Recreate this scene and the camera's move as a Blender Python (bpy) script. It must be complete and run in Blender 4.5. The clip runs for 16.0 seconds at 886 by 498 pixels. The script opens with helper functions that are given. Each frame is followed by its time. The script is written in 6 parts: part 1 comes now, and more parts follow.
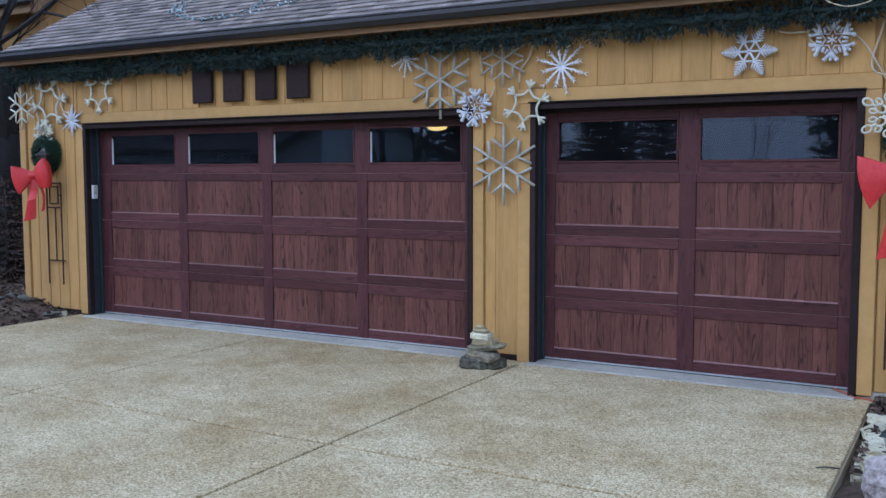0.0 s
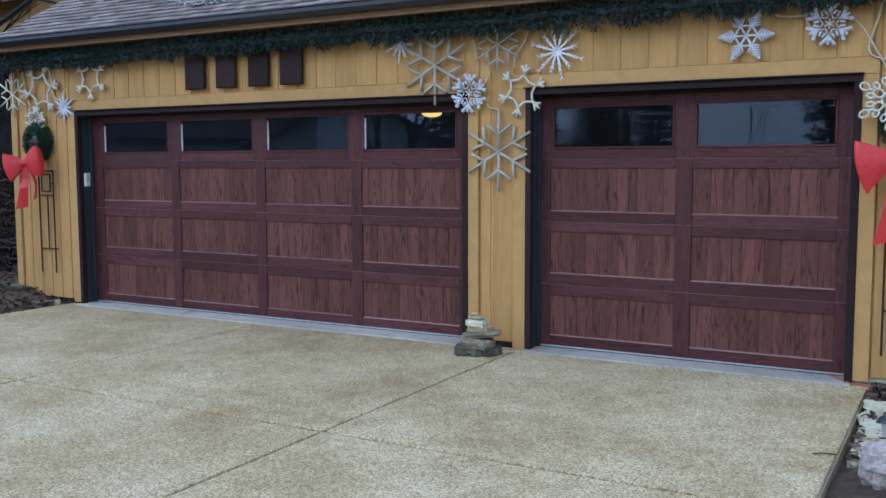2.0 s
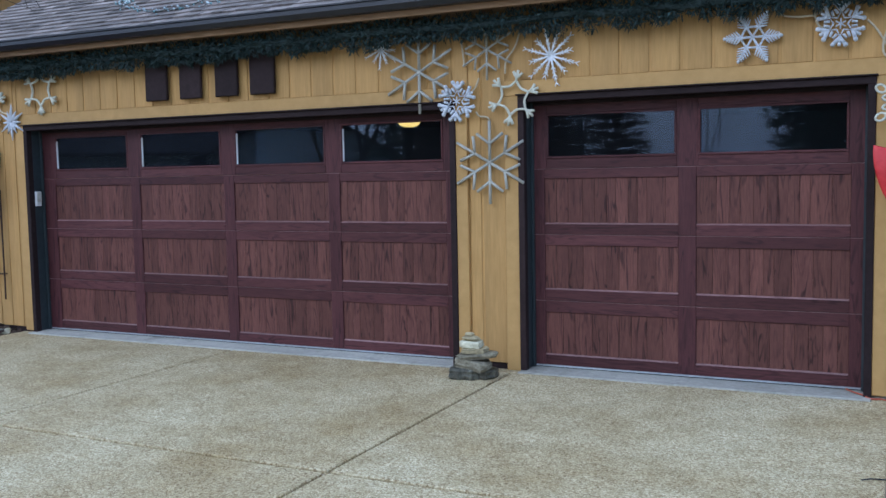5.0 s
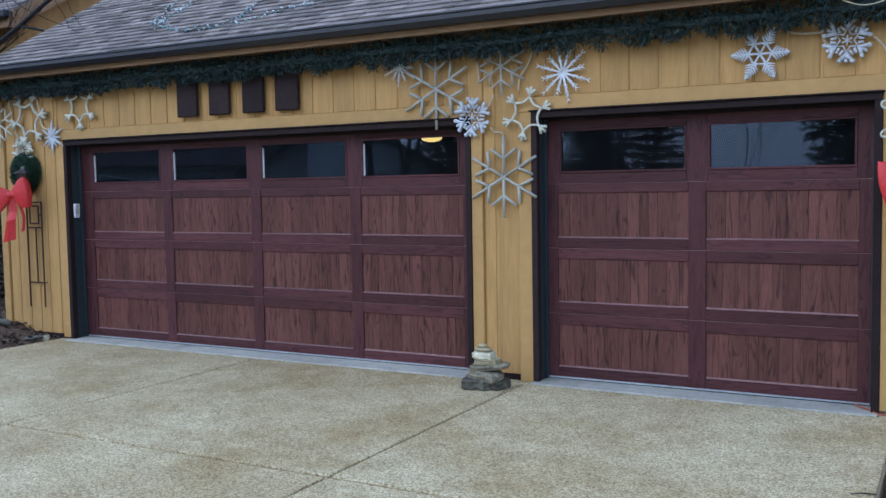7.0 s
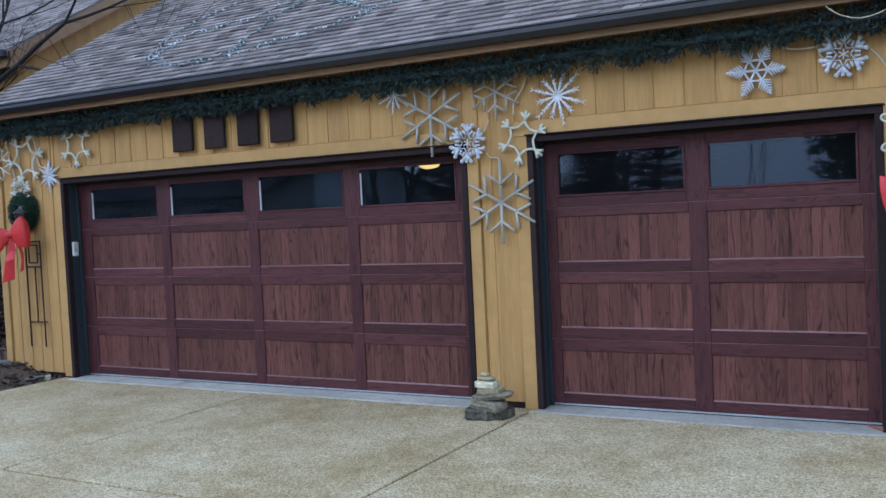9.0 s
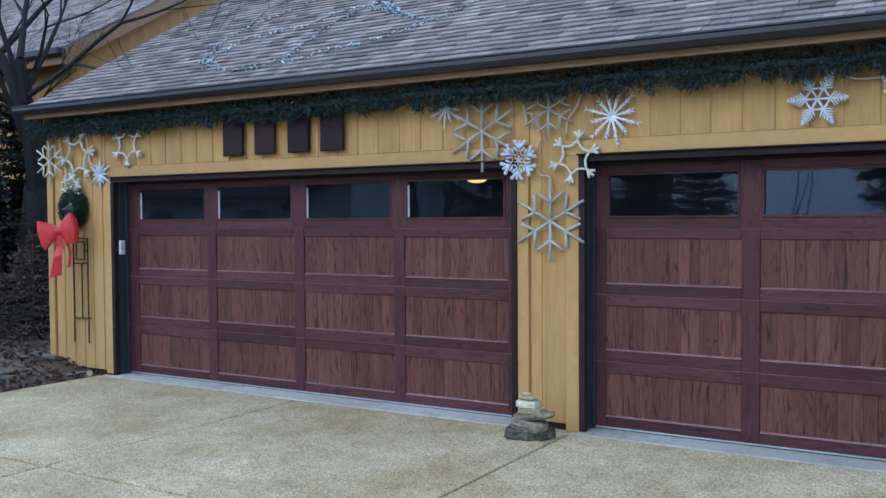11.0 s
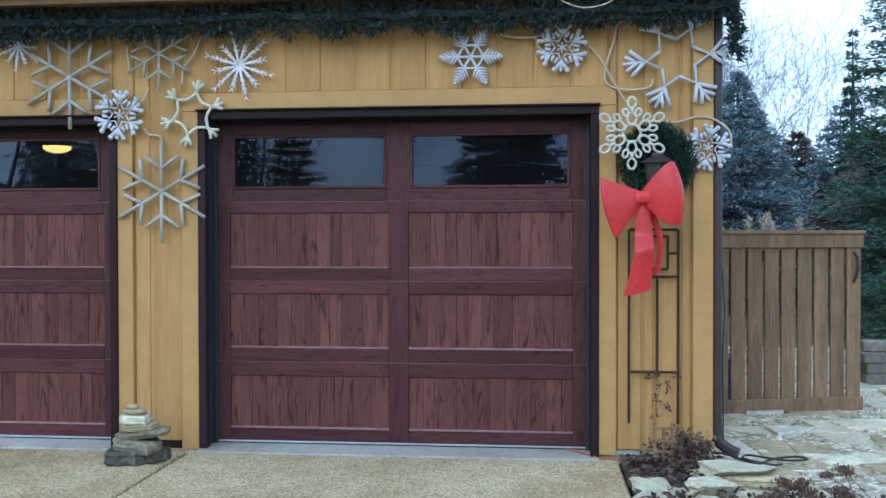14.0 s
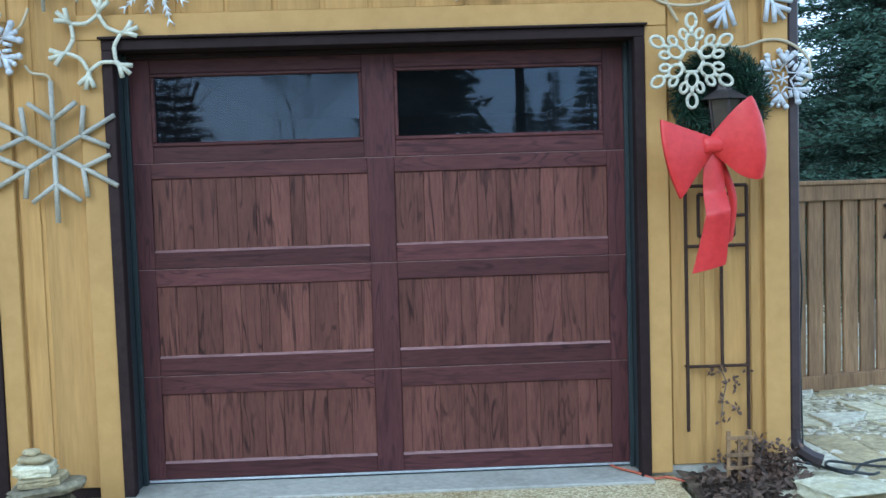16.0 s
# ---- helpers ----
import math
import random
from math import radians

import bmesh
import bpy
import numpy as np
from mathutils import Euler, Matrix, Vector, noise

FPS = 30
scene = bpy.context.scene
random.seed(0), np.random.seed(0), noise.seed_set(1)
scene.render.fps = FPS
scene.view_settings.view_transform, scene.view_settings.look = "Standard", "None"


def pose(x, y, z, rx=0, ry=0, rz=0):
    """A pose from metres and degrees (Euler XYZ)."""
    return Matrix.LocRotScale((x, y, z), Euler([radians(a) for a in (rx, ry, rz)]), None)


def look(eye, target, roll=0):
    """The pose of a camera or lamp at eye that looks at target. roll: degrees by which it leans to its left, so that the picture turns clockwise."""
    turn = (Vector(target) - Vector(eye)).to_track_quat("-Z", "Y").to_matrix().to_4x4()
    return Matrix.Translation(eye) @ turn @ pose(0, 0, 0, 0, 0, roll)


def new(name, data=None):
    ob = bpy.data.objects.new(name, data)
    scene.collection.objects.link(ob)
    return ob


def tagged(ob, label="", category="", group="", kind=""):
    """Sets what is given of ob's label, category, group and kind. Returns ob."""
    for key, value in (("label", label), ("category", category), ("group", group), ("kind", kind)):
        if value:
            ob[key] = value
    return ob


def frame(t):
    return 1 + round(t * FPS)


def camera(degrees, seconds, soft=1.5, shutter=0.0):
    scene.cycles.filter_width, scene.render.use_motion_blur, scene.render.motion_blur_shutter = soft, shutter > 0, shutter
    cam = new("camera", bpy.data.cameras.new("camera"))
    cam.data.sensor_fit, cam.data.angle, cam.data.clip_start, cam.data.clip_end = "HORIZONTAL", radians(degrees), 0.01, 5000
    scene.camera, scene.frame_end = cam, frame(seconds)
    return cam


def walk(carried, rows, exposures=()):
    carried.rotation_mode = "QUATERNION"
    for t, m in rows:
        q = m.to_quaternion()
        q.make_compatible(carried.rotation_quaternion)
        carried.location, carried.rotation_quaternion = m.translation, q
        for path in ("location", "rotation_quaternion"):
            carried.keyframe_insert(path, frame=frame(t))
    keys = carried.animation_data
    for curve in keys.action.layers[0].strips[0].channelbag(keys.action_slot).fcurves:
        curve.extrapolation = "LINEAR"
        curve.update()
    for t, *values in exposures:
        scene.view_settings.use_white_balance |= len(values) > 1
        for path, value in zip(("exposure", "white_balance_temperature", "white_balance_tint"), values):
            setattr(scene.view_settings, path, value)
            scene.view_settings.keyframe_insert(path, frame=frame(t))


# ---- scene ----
cam = camera(50.5, 16.0)
PATH = [
    (0, (3.202, -7.11, 1.581), (2.215, -5.378, 1.42), -0.1),
    (0.5, (3.211, -7.079, 1.576), (2.223, -5.349, 1.401), 0.2),
    (1, (3.194, -7.086, 1.555), (2.201, -5.36, 1.365), 0.6),
    (1.5, (3.18, -7.097, 1.566), (2.205, -5.36, 1.379), 0.1),
    (2, (3.185, -7.068, 1.562), (2.207, -5.333, 1.377), -0.2),
    (2.5, (3.186, -7.063, 1.562), (2.204, -5.329, 1.388), -0.2),
    (3, (3.154, -7.023, 1.586), (2.157, -5.299, 1.401), -0.7),
    (3.5, (3.044, -6.901, 1.564), (2.017, -5.195, 1.383), -0.4),
    (4, (2.853, -6.974, 1.6), (1.831, -5.27, 1.371), -0.6),
    (4.5, (2.682, -6.834, 1.554), (1.742, -5.074, 1.41), -0.8),
    (4.7, (2.621, -6.845, 1.559), (1.756, -5.049, 1.396), -1.1),
    (7, (2.957, -6.866, 1.587), (1.993, -5.119, 1.451), -1.0),
    (7.5, (2.942, -6.909, 1.585), (1.995, -5.151, 1.463), -1.4),
    (8, (3.006, -6.848, 1.576), (2.065, -5.085, 1.488), -1.7),
    (8.2, (3.039, -6.805, 1.565), (2.085, -5.049, 1.489), -1.8),
    (10.3, (2.739, -6.7, 1.718), (1.751, -4.965, 1.6), -3.4),
    (10.5, (2.712, -6.69, 1.713), (1.751, -4.939, 1.616), -3.2),
    (11, (2.876, -6.753, 1.677), (1.833, -5.048, 1.61), -0.4),
    (11.5, (2.861, -6.864, 1.465), (1.952, -5.085, 1.387), 1.5),
    (11.6, (2.844, -6.844, 1.444), (2.016, -5.025, 1.374), 1.1),
    (11.8, (2.777, -6.831, 1.406), (2.119, -4.943, 1.348), 0.4),
    (12, (2.687, -6.766, 1.376), (2.187, -4.83, 1.322), -1.3),
    (12.2, (2.636, -6.72, 1.367), (2.25, -4.759, 1.293), -2.5),
    (12.5, (2.687, -6.566, 1.361), (2.356, -4.597, 1.246), -1.0),
    (12.7, (2.665, -6.472, 1.359), (2.288, -4.512, 1.235), -1.4),
    (13, (2.556, -6.286, 1.366), (2.211, -4.318, 1.268), -2.1),
    (13.5, (2.362, -6.073, 1.363), (2.084, -4.093, 1.295), 0.2),
    (14, (2.135, -5.795, 1.354), (1.933, -3.806, 1.327), -0.1),
    (14.5, (1.935, -5.552, 1.403), (1.821, -3.556, 1.333), -0.5),
    (15, (1.828, -5.183, 1.347), (1.751, -3.186, 1.259), -1.7),
    (15.5, (1.671, -4.829, 1.369), (1.614, -2.832, 1.268), -0.8),
    (16, (1.404, -4.433, 1.411), (1.461, -2.438, 1.286), -1.8),
]
# stops, kelvin and tint of the clip's own automatic exposure
EXPOSURES = [(0.0, 0.17, 5180, 16), (1.5, 0.17, 5240, 14), (4.5, 0.18, 5180, 12), (8.0, 0.19, 5150, 12), (10.4, 0.22, 5170, 13), (11.1, 0.34, 5070, 10), (12.5, 0.38, 5230, 7), (14.5, 0.43, 5180, 5), (15.2, 0.41, 5330, 3), (16.0, 0.66, 5130, 0)]
walk(cam, [(t, look(eye, target, roll)) for t, eye, target, roll in PATH], EXPOSURES)

# ---- world and light ----
world = bpy.data.worlds.new("overcast_sky")
scene.world = world
world.use_nodes = True
wn, wl = world.node_tree.nodes, world.node_tree.links
sky = wn.new("ShaderNodeTexSky")
sky.sky_type, sky.sun_disc = "NISHITA", False
sky.sun_elevation, sky.sun_rotation = radians(30), radians(203)
sky.air_density, sky.dust_density, sky.ozone_density = 1.0, 3.0, 2.0
veil = wn.new("ShaderNodeMix")                      # thin sky under an even layer of cloud
veil.data_type = "RGBA"
veil.inputs["Factor"].default_value = 0.8
veil.inputs["B"].default_value = (7.0, 8.0, 9.4, 1)
wl.new(sky.outputs["Color"], veil.inputs["A"])
wl.new(veil.outputs["Result"], wn["Background"].inputs["Color"])
wn["Background"].inputs["Strength"].default_value = 0.15

sun = new("sun", bpy.data.lights.new("sun", "SUN"))
sun.data.energy, sun.data.angle, sun.data.color = 0.6, radians(40), (1.0, 0.975, 0.94)
sun.matrix_world = look((-6, -14, 9.5), (0, 0, 0))


# ---- mesh helpers ----
def thing(name, label, category, at=(0, 0, 0), group="", kind=""):
    ob = new(name)
    ob.location = at
    return tagged(ob, label, category, group, kind)


def to_mesh(name, bm, material, smooth=False):
    me = bpy.data.meshes.new(name)
    bm.to_mesh(me)
    bm.free()
    me.materials.append(material)
    if smooth:
        me.polygons.foreach_set("use_smooth", [True] * len(me.polygons))
    return me


def part(name, bm, material, parent=None, label="", smooth=False):
    ob = new(name, to_mesh(name, bm, material, smooth))
    ob.parent = parent
    return tagged(ob, label)


def piece(name, mesh, parent, m=None):
    ob = new(name, mesh)
    ob.parent = parent
    if m is not None:
        ob.matrix_basis = m
    return ob


def box(bm, x0, x1, y0, y1, z0, z1, bevel=0.0):
    g = bmesh.ops.create_cube(bm, size=1.0)
    for v in g["verts"]:
        v.co = Vector(((x0 + x1) / 2 + v.co.x * (x1 - x0), (y0 + y1) / 2 + v.co.y * (y1 - y0), (z0 + z1) / 2 + v.co.z * (z1 - z0)))
    if bevel:
        edges = list({e for v in g["verts"] for e in v.link_edges})
        bmesh.ops.bevel(bm, geom=edges, offset=bevel, segments=1, affect="EDGES")
    return bm


def boxm(x0, x1, y0, y1, z0, z1, bevel=0.0):
    return box(bmesh.new(), x0, x1, y0, y1, z0, z1, bevel)


def tube(bm, pts, radii, n=6, cap=True):
    pts = [Vector(p) for p in pts]
    if not hasattr(radii, "__len__"):
        radii = [radii] * len(pts)
    rings, side = [], None
    for i, p in enumerate(pts):
        d = (pts[min(i + 1, len(pts) - 1)] - pts[max(i - 1, 0)]).normalized()
        if side is None:
            side = d.orthogonal().normalized()
        side = (side - d * side.dot(d)).normalized()
        up = d.cross(side)
        rings.append([bm.verts.new(p + (side * math.cos(2 * math.pi * k / n) + up * math.sin(2 * math.pi * k / n)) * radii[i]) for k in range(n)])
    for a, b in zip(rings, rings[1:]):
        for k in range(n):
            bm.faces.new((a[k], a[(k + 1) % n], b[(k + 1) % n], b[k]))
    if cap:
        bm.faces.new(rings[0][::-1])
        bm.faces.new(rings[-1])
    return bm


def rock(bm, c, size, seed, flat=0.0, sub=2, rough=0.22, chips=0):
    rnd = random.Random(seed)
    g = bmesh.ops.create_icosphere(bm, subdivisions=sub, radius=1.0)
    off = Vector((rnd.uniform(-50, 50), rnd.uniform(-50, 50), rnd.uniform(-50, 50)))
    cuts = [(Vector((rnd.gauss(0, 1), rnd.gauss(0, 1), rnd.gauss(0, 0.8))).normalized(), rnd.uniform(0.62, 0.92)) for _ in range(chips)]
    for v in g["verts"]:
        p = v.co.copy()
        if flat:
            p.x = math.copysign(abs(p.x) ** (1 - flat), p.x)
            p.y = math.copysign(abs(p.y) ** (1 - flat), p.y)
            p.z = math.copysign(abs(p.z) ** (1 - flat * 0.8), p.z)
        k = 1 + rough * noise.noise(v.co * 1.3 + off) + rough * 0.55 * noise.noise(v.co * 3.1 + off) + rough * 0.3 * noise.noise(v.co * 7.0 + off)
        p *= k
        for n, d in cuts:
            over = p.dot(n) - d
            if over > 0:
                p -= n * over
        if sub > 3:
            p *= 1 + 0.035 * noise.noise(v.co * 9.0 + off) + 0.022 * noise.noise(v.co * 19.0 + off)
        v.co = Vector((c[0] + p.x * size[0], c[1] + p.y * size[1], c[2] + p.z * size[2]))
    return bm


# ---- materials ----
def ramp(nt, fac, stops):
    r = nt.nodes.new("ShaderNodeValToRGB")
    els = r.color_ramp.elements
    while len(els) < len(stops):
        els.new(0.5)
    for e, (pos, col) in zip(els, stops):
        e.position, e.color = pos, (*col, 1)
    nt.links.new(fac, r.inputs["Fac"])
    return r.outputs["Color"]


def noise_node(nt, vec, scale, detail=4.0, rough=0.6, distort=0.0):
    n = nt.nodes.new("ShaderNodeTexNoise")
    n.inputs["Scale"].default_value, n.inputs["Detail"].default_value = scale, detail
    n.inputs["Roughness"].default_value, n.inputs["Distortion"].default_value = rough, distort
    nt.links.new(vec, n.inputs["Vector"])
    return n.outputs["Fac"]


def mixc(nt, fac, a, b, blend="MIX"):
    m = nt.nodes.new("ShaderNodeMix")
    m.data_type, m.blend_type = "RGBA", blend
    for sock, val in ((m.inputs["Factor"], fac), (m.inputs["A"], a), (m.inputs["B"], b)):
        if hasattr(val, "is_linked"):
            nt.links.new(val, sock)
        elif hasattr(val, "__len__"):
            sock.default_value = (*val, 1)
        else:
            sock.default_value = val
    return m.outputs["Result"]


def base(name, rough=0.7, metal=0.0, spec=0.5):
    m = bpy.data.materials.new(name)
    m.use_nodes = True
    nt = m.node_tree
    b = nt.nodes["Principled BSDF"]
    b.inputs["Roughness"].default_value, b.inputs["Metallic"].default_value = rough, metal
    b.inputs["Specular IOR Level"].default_value = spec
    return m, nt, b


def coords(nt, stretch=(1, 1, 1), per_piece=True):
    tc = nt.nodes.new("ShaderNodeTexCoord")
    mp = nt.nodes.new("ShaderNodeMapping")
    mp.inputs["Scale"].default_value = stretch
    nt.links.new(tc.outputs["Object"], mp.inputs["Vector"])
    if not per_piece:
        return mp.outputs["Vector"], None
    info = nt.nodes.new("ShaderNodeObjectInfo")
    mul = nt.nodes.new("ShaderNodeMath")
    mul.operation = "MULTIPLY"
    mul.inputs[1].default_value = 37.0
    nt.links.new(info.outputs["Random"], mul.inputs[0])
    add = nt.nodes.new("ShaderNodeVectorMath")
    add.operation = "ADD"
    nt.links.new(mp.outputs["Vector"], add.inputs[0])
    nt.links.new(mul.outputs[0], add.inputs[1])
    return add.outputs["Vector"], info.outputs["Random"]


def bump(nt, b, height, strength, dist=0.01):
    n = nt.nodes.new("ShaderNodeBump")
    n.inputs["Strength"].default_value, n.inputs["Distance"].default_value = strength, dist
    nt.links.new(height, n.inputs["Height"])
    nt.links.new(n.outputs["Normal"], b.inputs["Normal"])


def surf(name, dark, light, scale=20, rough=0.7, metal=0.0, bumps=0.3, stretch=(1, 1, 1), vary=0.25, stain=None, stain_scale=1.2, spec=0.5, dist=0.005):
    """A surface of two tones of fine grain, a coarse drift, and a tone of its own for each piece."""
    m, nt, b = base(name, rough, metal, spec)
    vec, rand = coords(nt, stretch)
    fine = noise_node(nt, vec, scale, 6, 0.65)
    col = ramp(nt, fine, ((0.3, dark), (0.7, light)))
    coarse = noise_node(nt, vec, stain_scale, 3, 0.6)
    shade = ramp(nt, coarse, ((0.3, (1 - vary,) * 3), (0.7, (1 + vary * 0.4,) * 3)))
    col = mixc(nt, 1.0, col, shade, "MULTIPLY")
    own = ramp(nt, rand, ((0.0, (1 - vary * 0.7,) * 3), (1.0, (1.0 + vary * 0.3,) * 3)))
    col = mixc(nt, 1.0, col, own, "MULTIPLY")
    if stain:
        spot = ramp(nt, noise_node(nt, vec, stain_scale * 2.7, 5, 0.7), ((0.52, (0, 0, 0)), (0.72, (1, 1, 1))))
        col = mixc(nt, spot, col, stain)
    nt.links.new(col, b.inputs["Base Color"])
    if bumps:
        bump(nt, b, fine, bumps, dist)
    return m


def wood_grain(name, line, dark, light, axis, rough=0.45, vary=0.5):
    """Stained wood: soft fibre along one axis with thin dark cathedral lines."""
    m, nt, b = base(name, rough, spec=0.2)
    st = [13.0, 13.0, 13.0]
    st[axis] = 1.5
    vec, rand = coords(nt, st)
    fig = noise_node(nt, vec, 1.0, 2, 0.5, 0.5)
    w = nt.nodes.new("ShaderNodeMath")
    w.operation = "MULTIPLY"
    w.inputs[1].default_value = 40.0
    nt.links.new(fig, w.inputs[0])
    s = nt.nodes.new("ShaderNodeMath")
    s.operation = "SINE"
    nt.links.new(w.outputs[0], s.inputs[0])
    rg = nt.nodes.new("ShaderNodeMapRange")
    rg.inputs["From Min"].default_value = -1.0
    nt.links.new(s.outputs[0], rg.inputs["Value"])
    rings = rg.outputs["Result"]
    fine = noise_node(nt, vec, 7.0, 5, 0.7)
    broad = noise_node(nt, vec, 0.6, 2, 0.5)
    col = ramp(nt, fine, ((0.24, dark), (0.76, light)))
    col = mixc(nt, 1.0, col, ramp(nt, broad, ((0.3, (0.82, 0.80, 0.82)), (0.7, (1.12, 1.12, 1.10)))), "MULTIPLY")
    where = ramp(nt, noise_node(nt, vec, 2.2, 3, 0.6), ((0.40, (0.10,) * 3), (0.64, (0.85,) * 3)))
    thin = ramp(nt, rings, ((0.02, (1, 1, 1)), (0.30, (0, 0, 0))))
    col = mixc(nt, mixc(nt, 1.0, thin, where, "MULTIPLY"), col, line)
    own = ramp(nt, rand, ((0.0, (1 - vary * 0.6,) * 3), (1.0, (1 + vary * 0.5,) * 3)))
    col = mixc(nt, 1.0, col, own, "MULTIPLY")
    nt.links.new(col, b.inputs["Base Color"])
    bump(nt, b, fine, 0.25, 0.002)
    return m


def aggregate(name):
    """Exposed-aggregate concrete: small rounded pebbles in a sandy matrix."""
    m, nt, b = base(name, 0.75)
    vec, _ = coords(nt, (1, 1, 1), False)
    v = nt.nodes.new("ShaderNodeTexVoronoi")
    v.inputs["Scale"].default_value = 105.0
    nt.links.new(vec, v.inputs["Vector"])
    sep = nt.nodes.new("ShaderNodeSeparateColor")
    nt.links.new(v.outputs["Color"], sep.inputs["Color"])
    peb = ramp(nt, sep.outputs["Red"], ((0.0, (0.29, 0.206, 0.106)), (0.22, (0.458, 0.369, 0.222)), (0.6, (0.609, 0.527, 0.346)), (1.0, (0.772, 0.703, 0.520))))
    edge = ramp(nt, v.outputs["Distance"], ((0.45, (1, 1, 1)), (0.85, (0.76, 0.74, 0.68))))
    col = mixc(nt, 1.0, peb, edge, "MULTIPLY")
    patch = ramp(nt, noise_node(nt, vec, 0.75, 5, 0.65), ((0.34, (0.70, 0.62, 0.46)), (0.62, (1.05, 1.05, 1.01))))
    col = mixc(nt, 1.0, col, patch, "MULTIPLY")
    mid = ramp(nt, noise_node(nt, vec, 5.0, 4, 0.7), ((0.3, (0.82, 0.80, 0.74)), (0.7, (1.08, 1.08, 1.06))))
    col = mixc(nt, 1.0, col, mid, "MULTIPLY")
    nt.links.new(col, b.inputs["Base Color"])
    inv = nt.nodes.new("ShaderNodeMath")
    inv.operation = "SUBTRACT"
    inv.inputs[0].default_value = 1.0
    nt.links.new(v.outputs["Distance"], inv.inputs[1])
    bump(nt, b, inv.outputs[0], 0.6, 0.006)
    return m


def glow(name, color, strength):
    m, nt, b = base(name, 0.4)
    b.inputs["Base Color"].default_value = (*color, 1)
    b.inputs["Emission Color"].default_value = (*color, 1)
    b.inputs["Emission Strength"].default_value = strength
    return m


def window_glass(name):
    m, nt, b = base(name)
    out = nt.nodes["Material Output"]
    gl, tr, mx = nt.nodes.new("ShaderNodeBsdfGlossy"), nt.nodes.new("ShaderNodeBsdfTransparent"), nt.nodes.new("ShaderNodeMixShader")
    gl.inputs["Roughness"].default_value = 0.01
    gl.inputs["Color"].default_value = (0.42, 0.51, 0.66, 1)
    tr.inputs["Color"].default_value = (0.55, 0.58, 0.6, 1)
    fr = nt.nodes.new("ShaderNodeFresnel")
    fr.inputs["IOR"].default_value = 1.66
    nt.links.new(fr.outputs["Fac"], mx.inputs["Fac"])
    nt.links.new(tr.outputs["BSDF"], mx.inputs[1])
    nt.links.new(gl.outputs["BSDF"], mx.inputs[2])
    dust, film = nt.nodes.new("ShaderNodeBsdfDiffuse"), nt.nodes.new("ShaderNodeMixShader")
    dust.inputs["Color"].default_value = (0.50, 0.54, 0.58, 1)
    vec, _ = coords(nt, (1, 1, 1), False)
    thin = nt.nodes.new("ShaderNodeMapRange")
    thin.inputs["To Min"].default_value, thin.inputs["To Max"].default_value = 0.002, 0.010
    nt.links.new(noise_node(nt, vec, 6.0, 5, 0.65), thin.inputs["Value"])
    nt.links.new(thin.outputs["Result"], film.inputs["Fac"])
    nt.links.new(mx.outputs["Shader"], film.inputs[1])
    nt.links.new(dust.outputs["BSDF"], film.inputs[2])
    nt.links.new(film.outputs["Shader"], out.inputs["Surface"])
    return m


M_SIDING = surf("ochre_painted_siding", (0.41, 0.238, 0.071), (0.535, 0.320, 0.106), 9, 0.75, stretch=(6, 6, 0.5), vary=0.16, bumps=0.25)
M_TRIM = surf("ochre_painted_trim", (0.44, 0.262, 0.080), (0.51, 0.310, 0.105), 12, 0.7, vary=0.10, bumps=0.15)
M_BROWN = surf("dark_brown_paint", (0.022, 0.0135, 0.0135), (0.036, 0.0225, 0.0225), 25, 0.65, vary=0.25, bumps=0.15, spec=0.15)
M_JAMB = surf("dark_grey_jamb", (0.026, 0.036, 0.040), (0.038, 0.050, 0.055), 25, 0.5, vary=0.2, bumps=0.1, spec=0.3)
M_PLANK = wood_grain("stained_plank_upright", (0.020, 0.008, 0.009), (0.088, 0.034, 0.028), (0.166, 0.072, 0.056), 2, vary=0.38)
M_RAIL = wood_grain("stained_rail_level", (0.032, 0.012, 0.014), (0.060, 0.022, 0.024), (0.112, 0.043, 0.042), 0, vary=0.42)
M_STILE = wood_grain("stained_stile_upright", (0.032, 0.012, 0.014), (0.060, 0.022, 0.024), (0.102, 0.039, 0.040), 2, vary=0.25)
# stain paled to paint in the sky light that the bevelled edges catch
M_BEAD = surf("edge_highlight_bead", (0.15, 0.075, 0.072), (0.34, 0.205, 0.195), 30, 0.3, stretch=(0.5, 4, 4), vary=0.3, bumps=0.1)
M_GLASS = window_glass("window_glass")
M_WHITE = surf("white_plastic", (0.62, 0.63, 0.62), (0.72, 0.73, 0.72), 20, 0.5, vary=0.08, bumps=0)
M_DRIVE = aggregate("exposed_aggregate_concrete")
M_JOINT = surf("brown_joint_filler", (0.235, 0.185, 0.115), (0.36, 0.30, 0.20), 60, 0.9, bumps=0.4)
M_CONC = surf("smooth_grey_concrete", (0.42, 0.405, 0.345), (0.58, 0.565, 0.49), 30, 0.8, vary=0.25, stain=(0.25, 0.24, 0.20))
M_SHINGLE = surf("grey_brown_shingle", (0.142, 0.119, 0.108), (0.345, 0.297, 0.266), 120, 0.9, vary=0.55, bumps=0.5)
M_GUTTER = surf("dark_gutter_paint", (0.013, 0.015, 0.022), (0.020, 0.023, 0.033), 15, 0.35, vary=0.2, bumps=0.05)
M_FASCIA = surf("tan_fascia_board", (0.26, 0.155, 0.075), (0.33, 0.20, 0.10), 12, 0.7, stretch=(0.6, 4, 4), vary=0.15)
M_FENCE = surf("tan_stained_fence", (0.165, 0.098, 0.048), (0.325, 0.203, 0.104), 10, 0.8, stretch=(7, 7, 0.6), vary=0.35)
M_INTERIOR = surf("garage_drywall", (0.30, 0.29, 0.27), (0.38, 0.37, 0.35), 6, 0.9, vary=0.2, bumps=0)
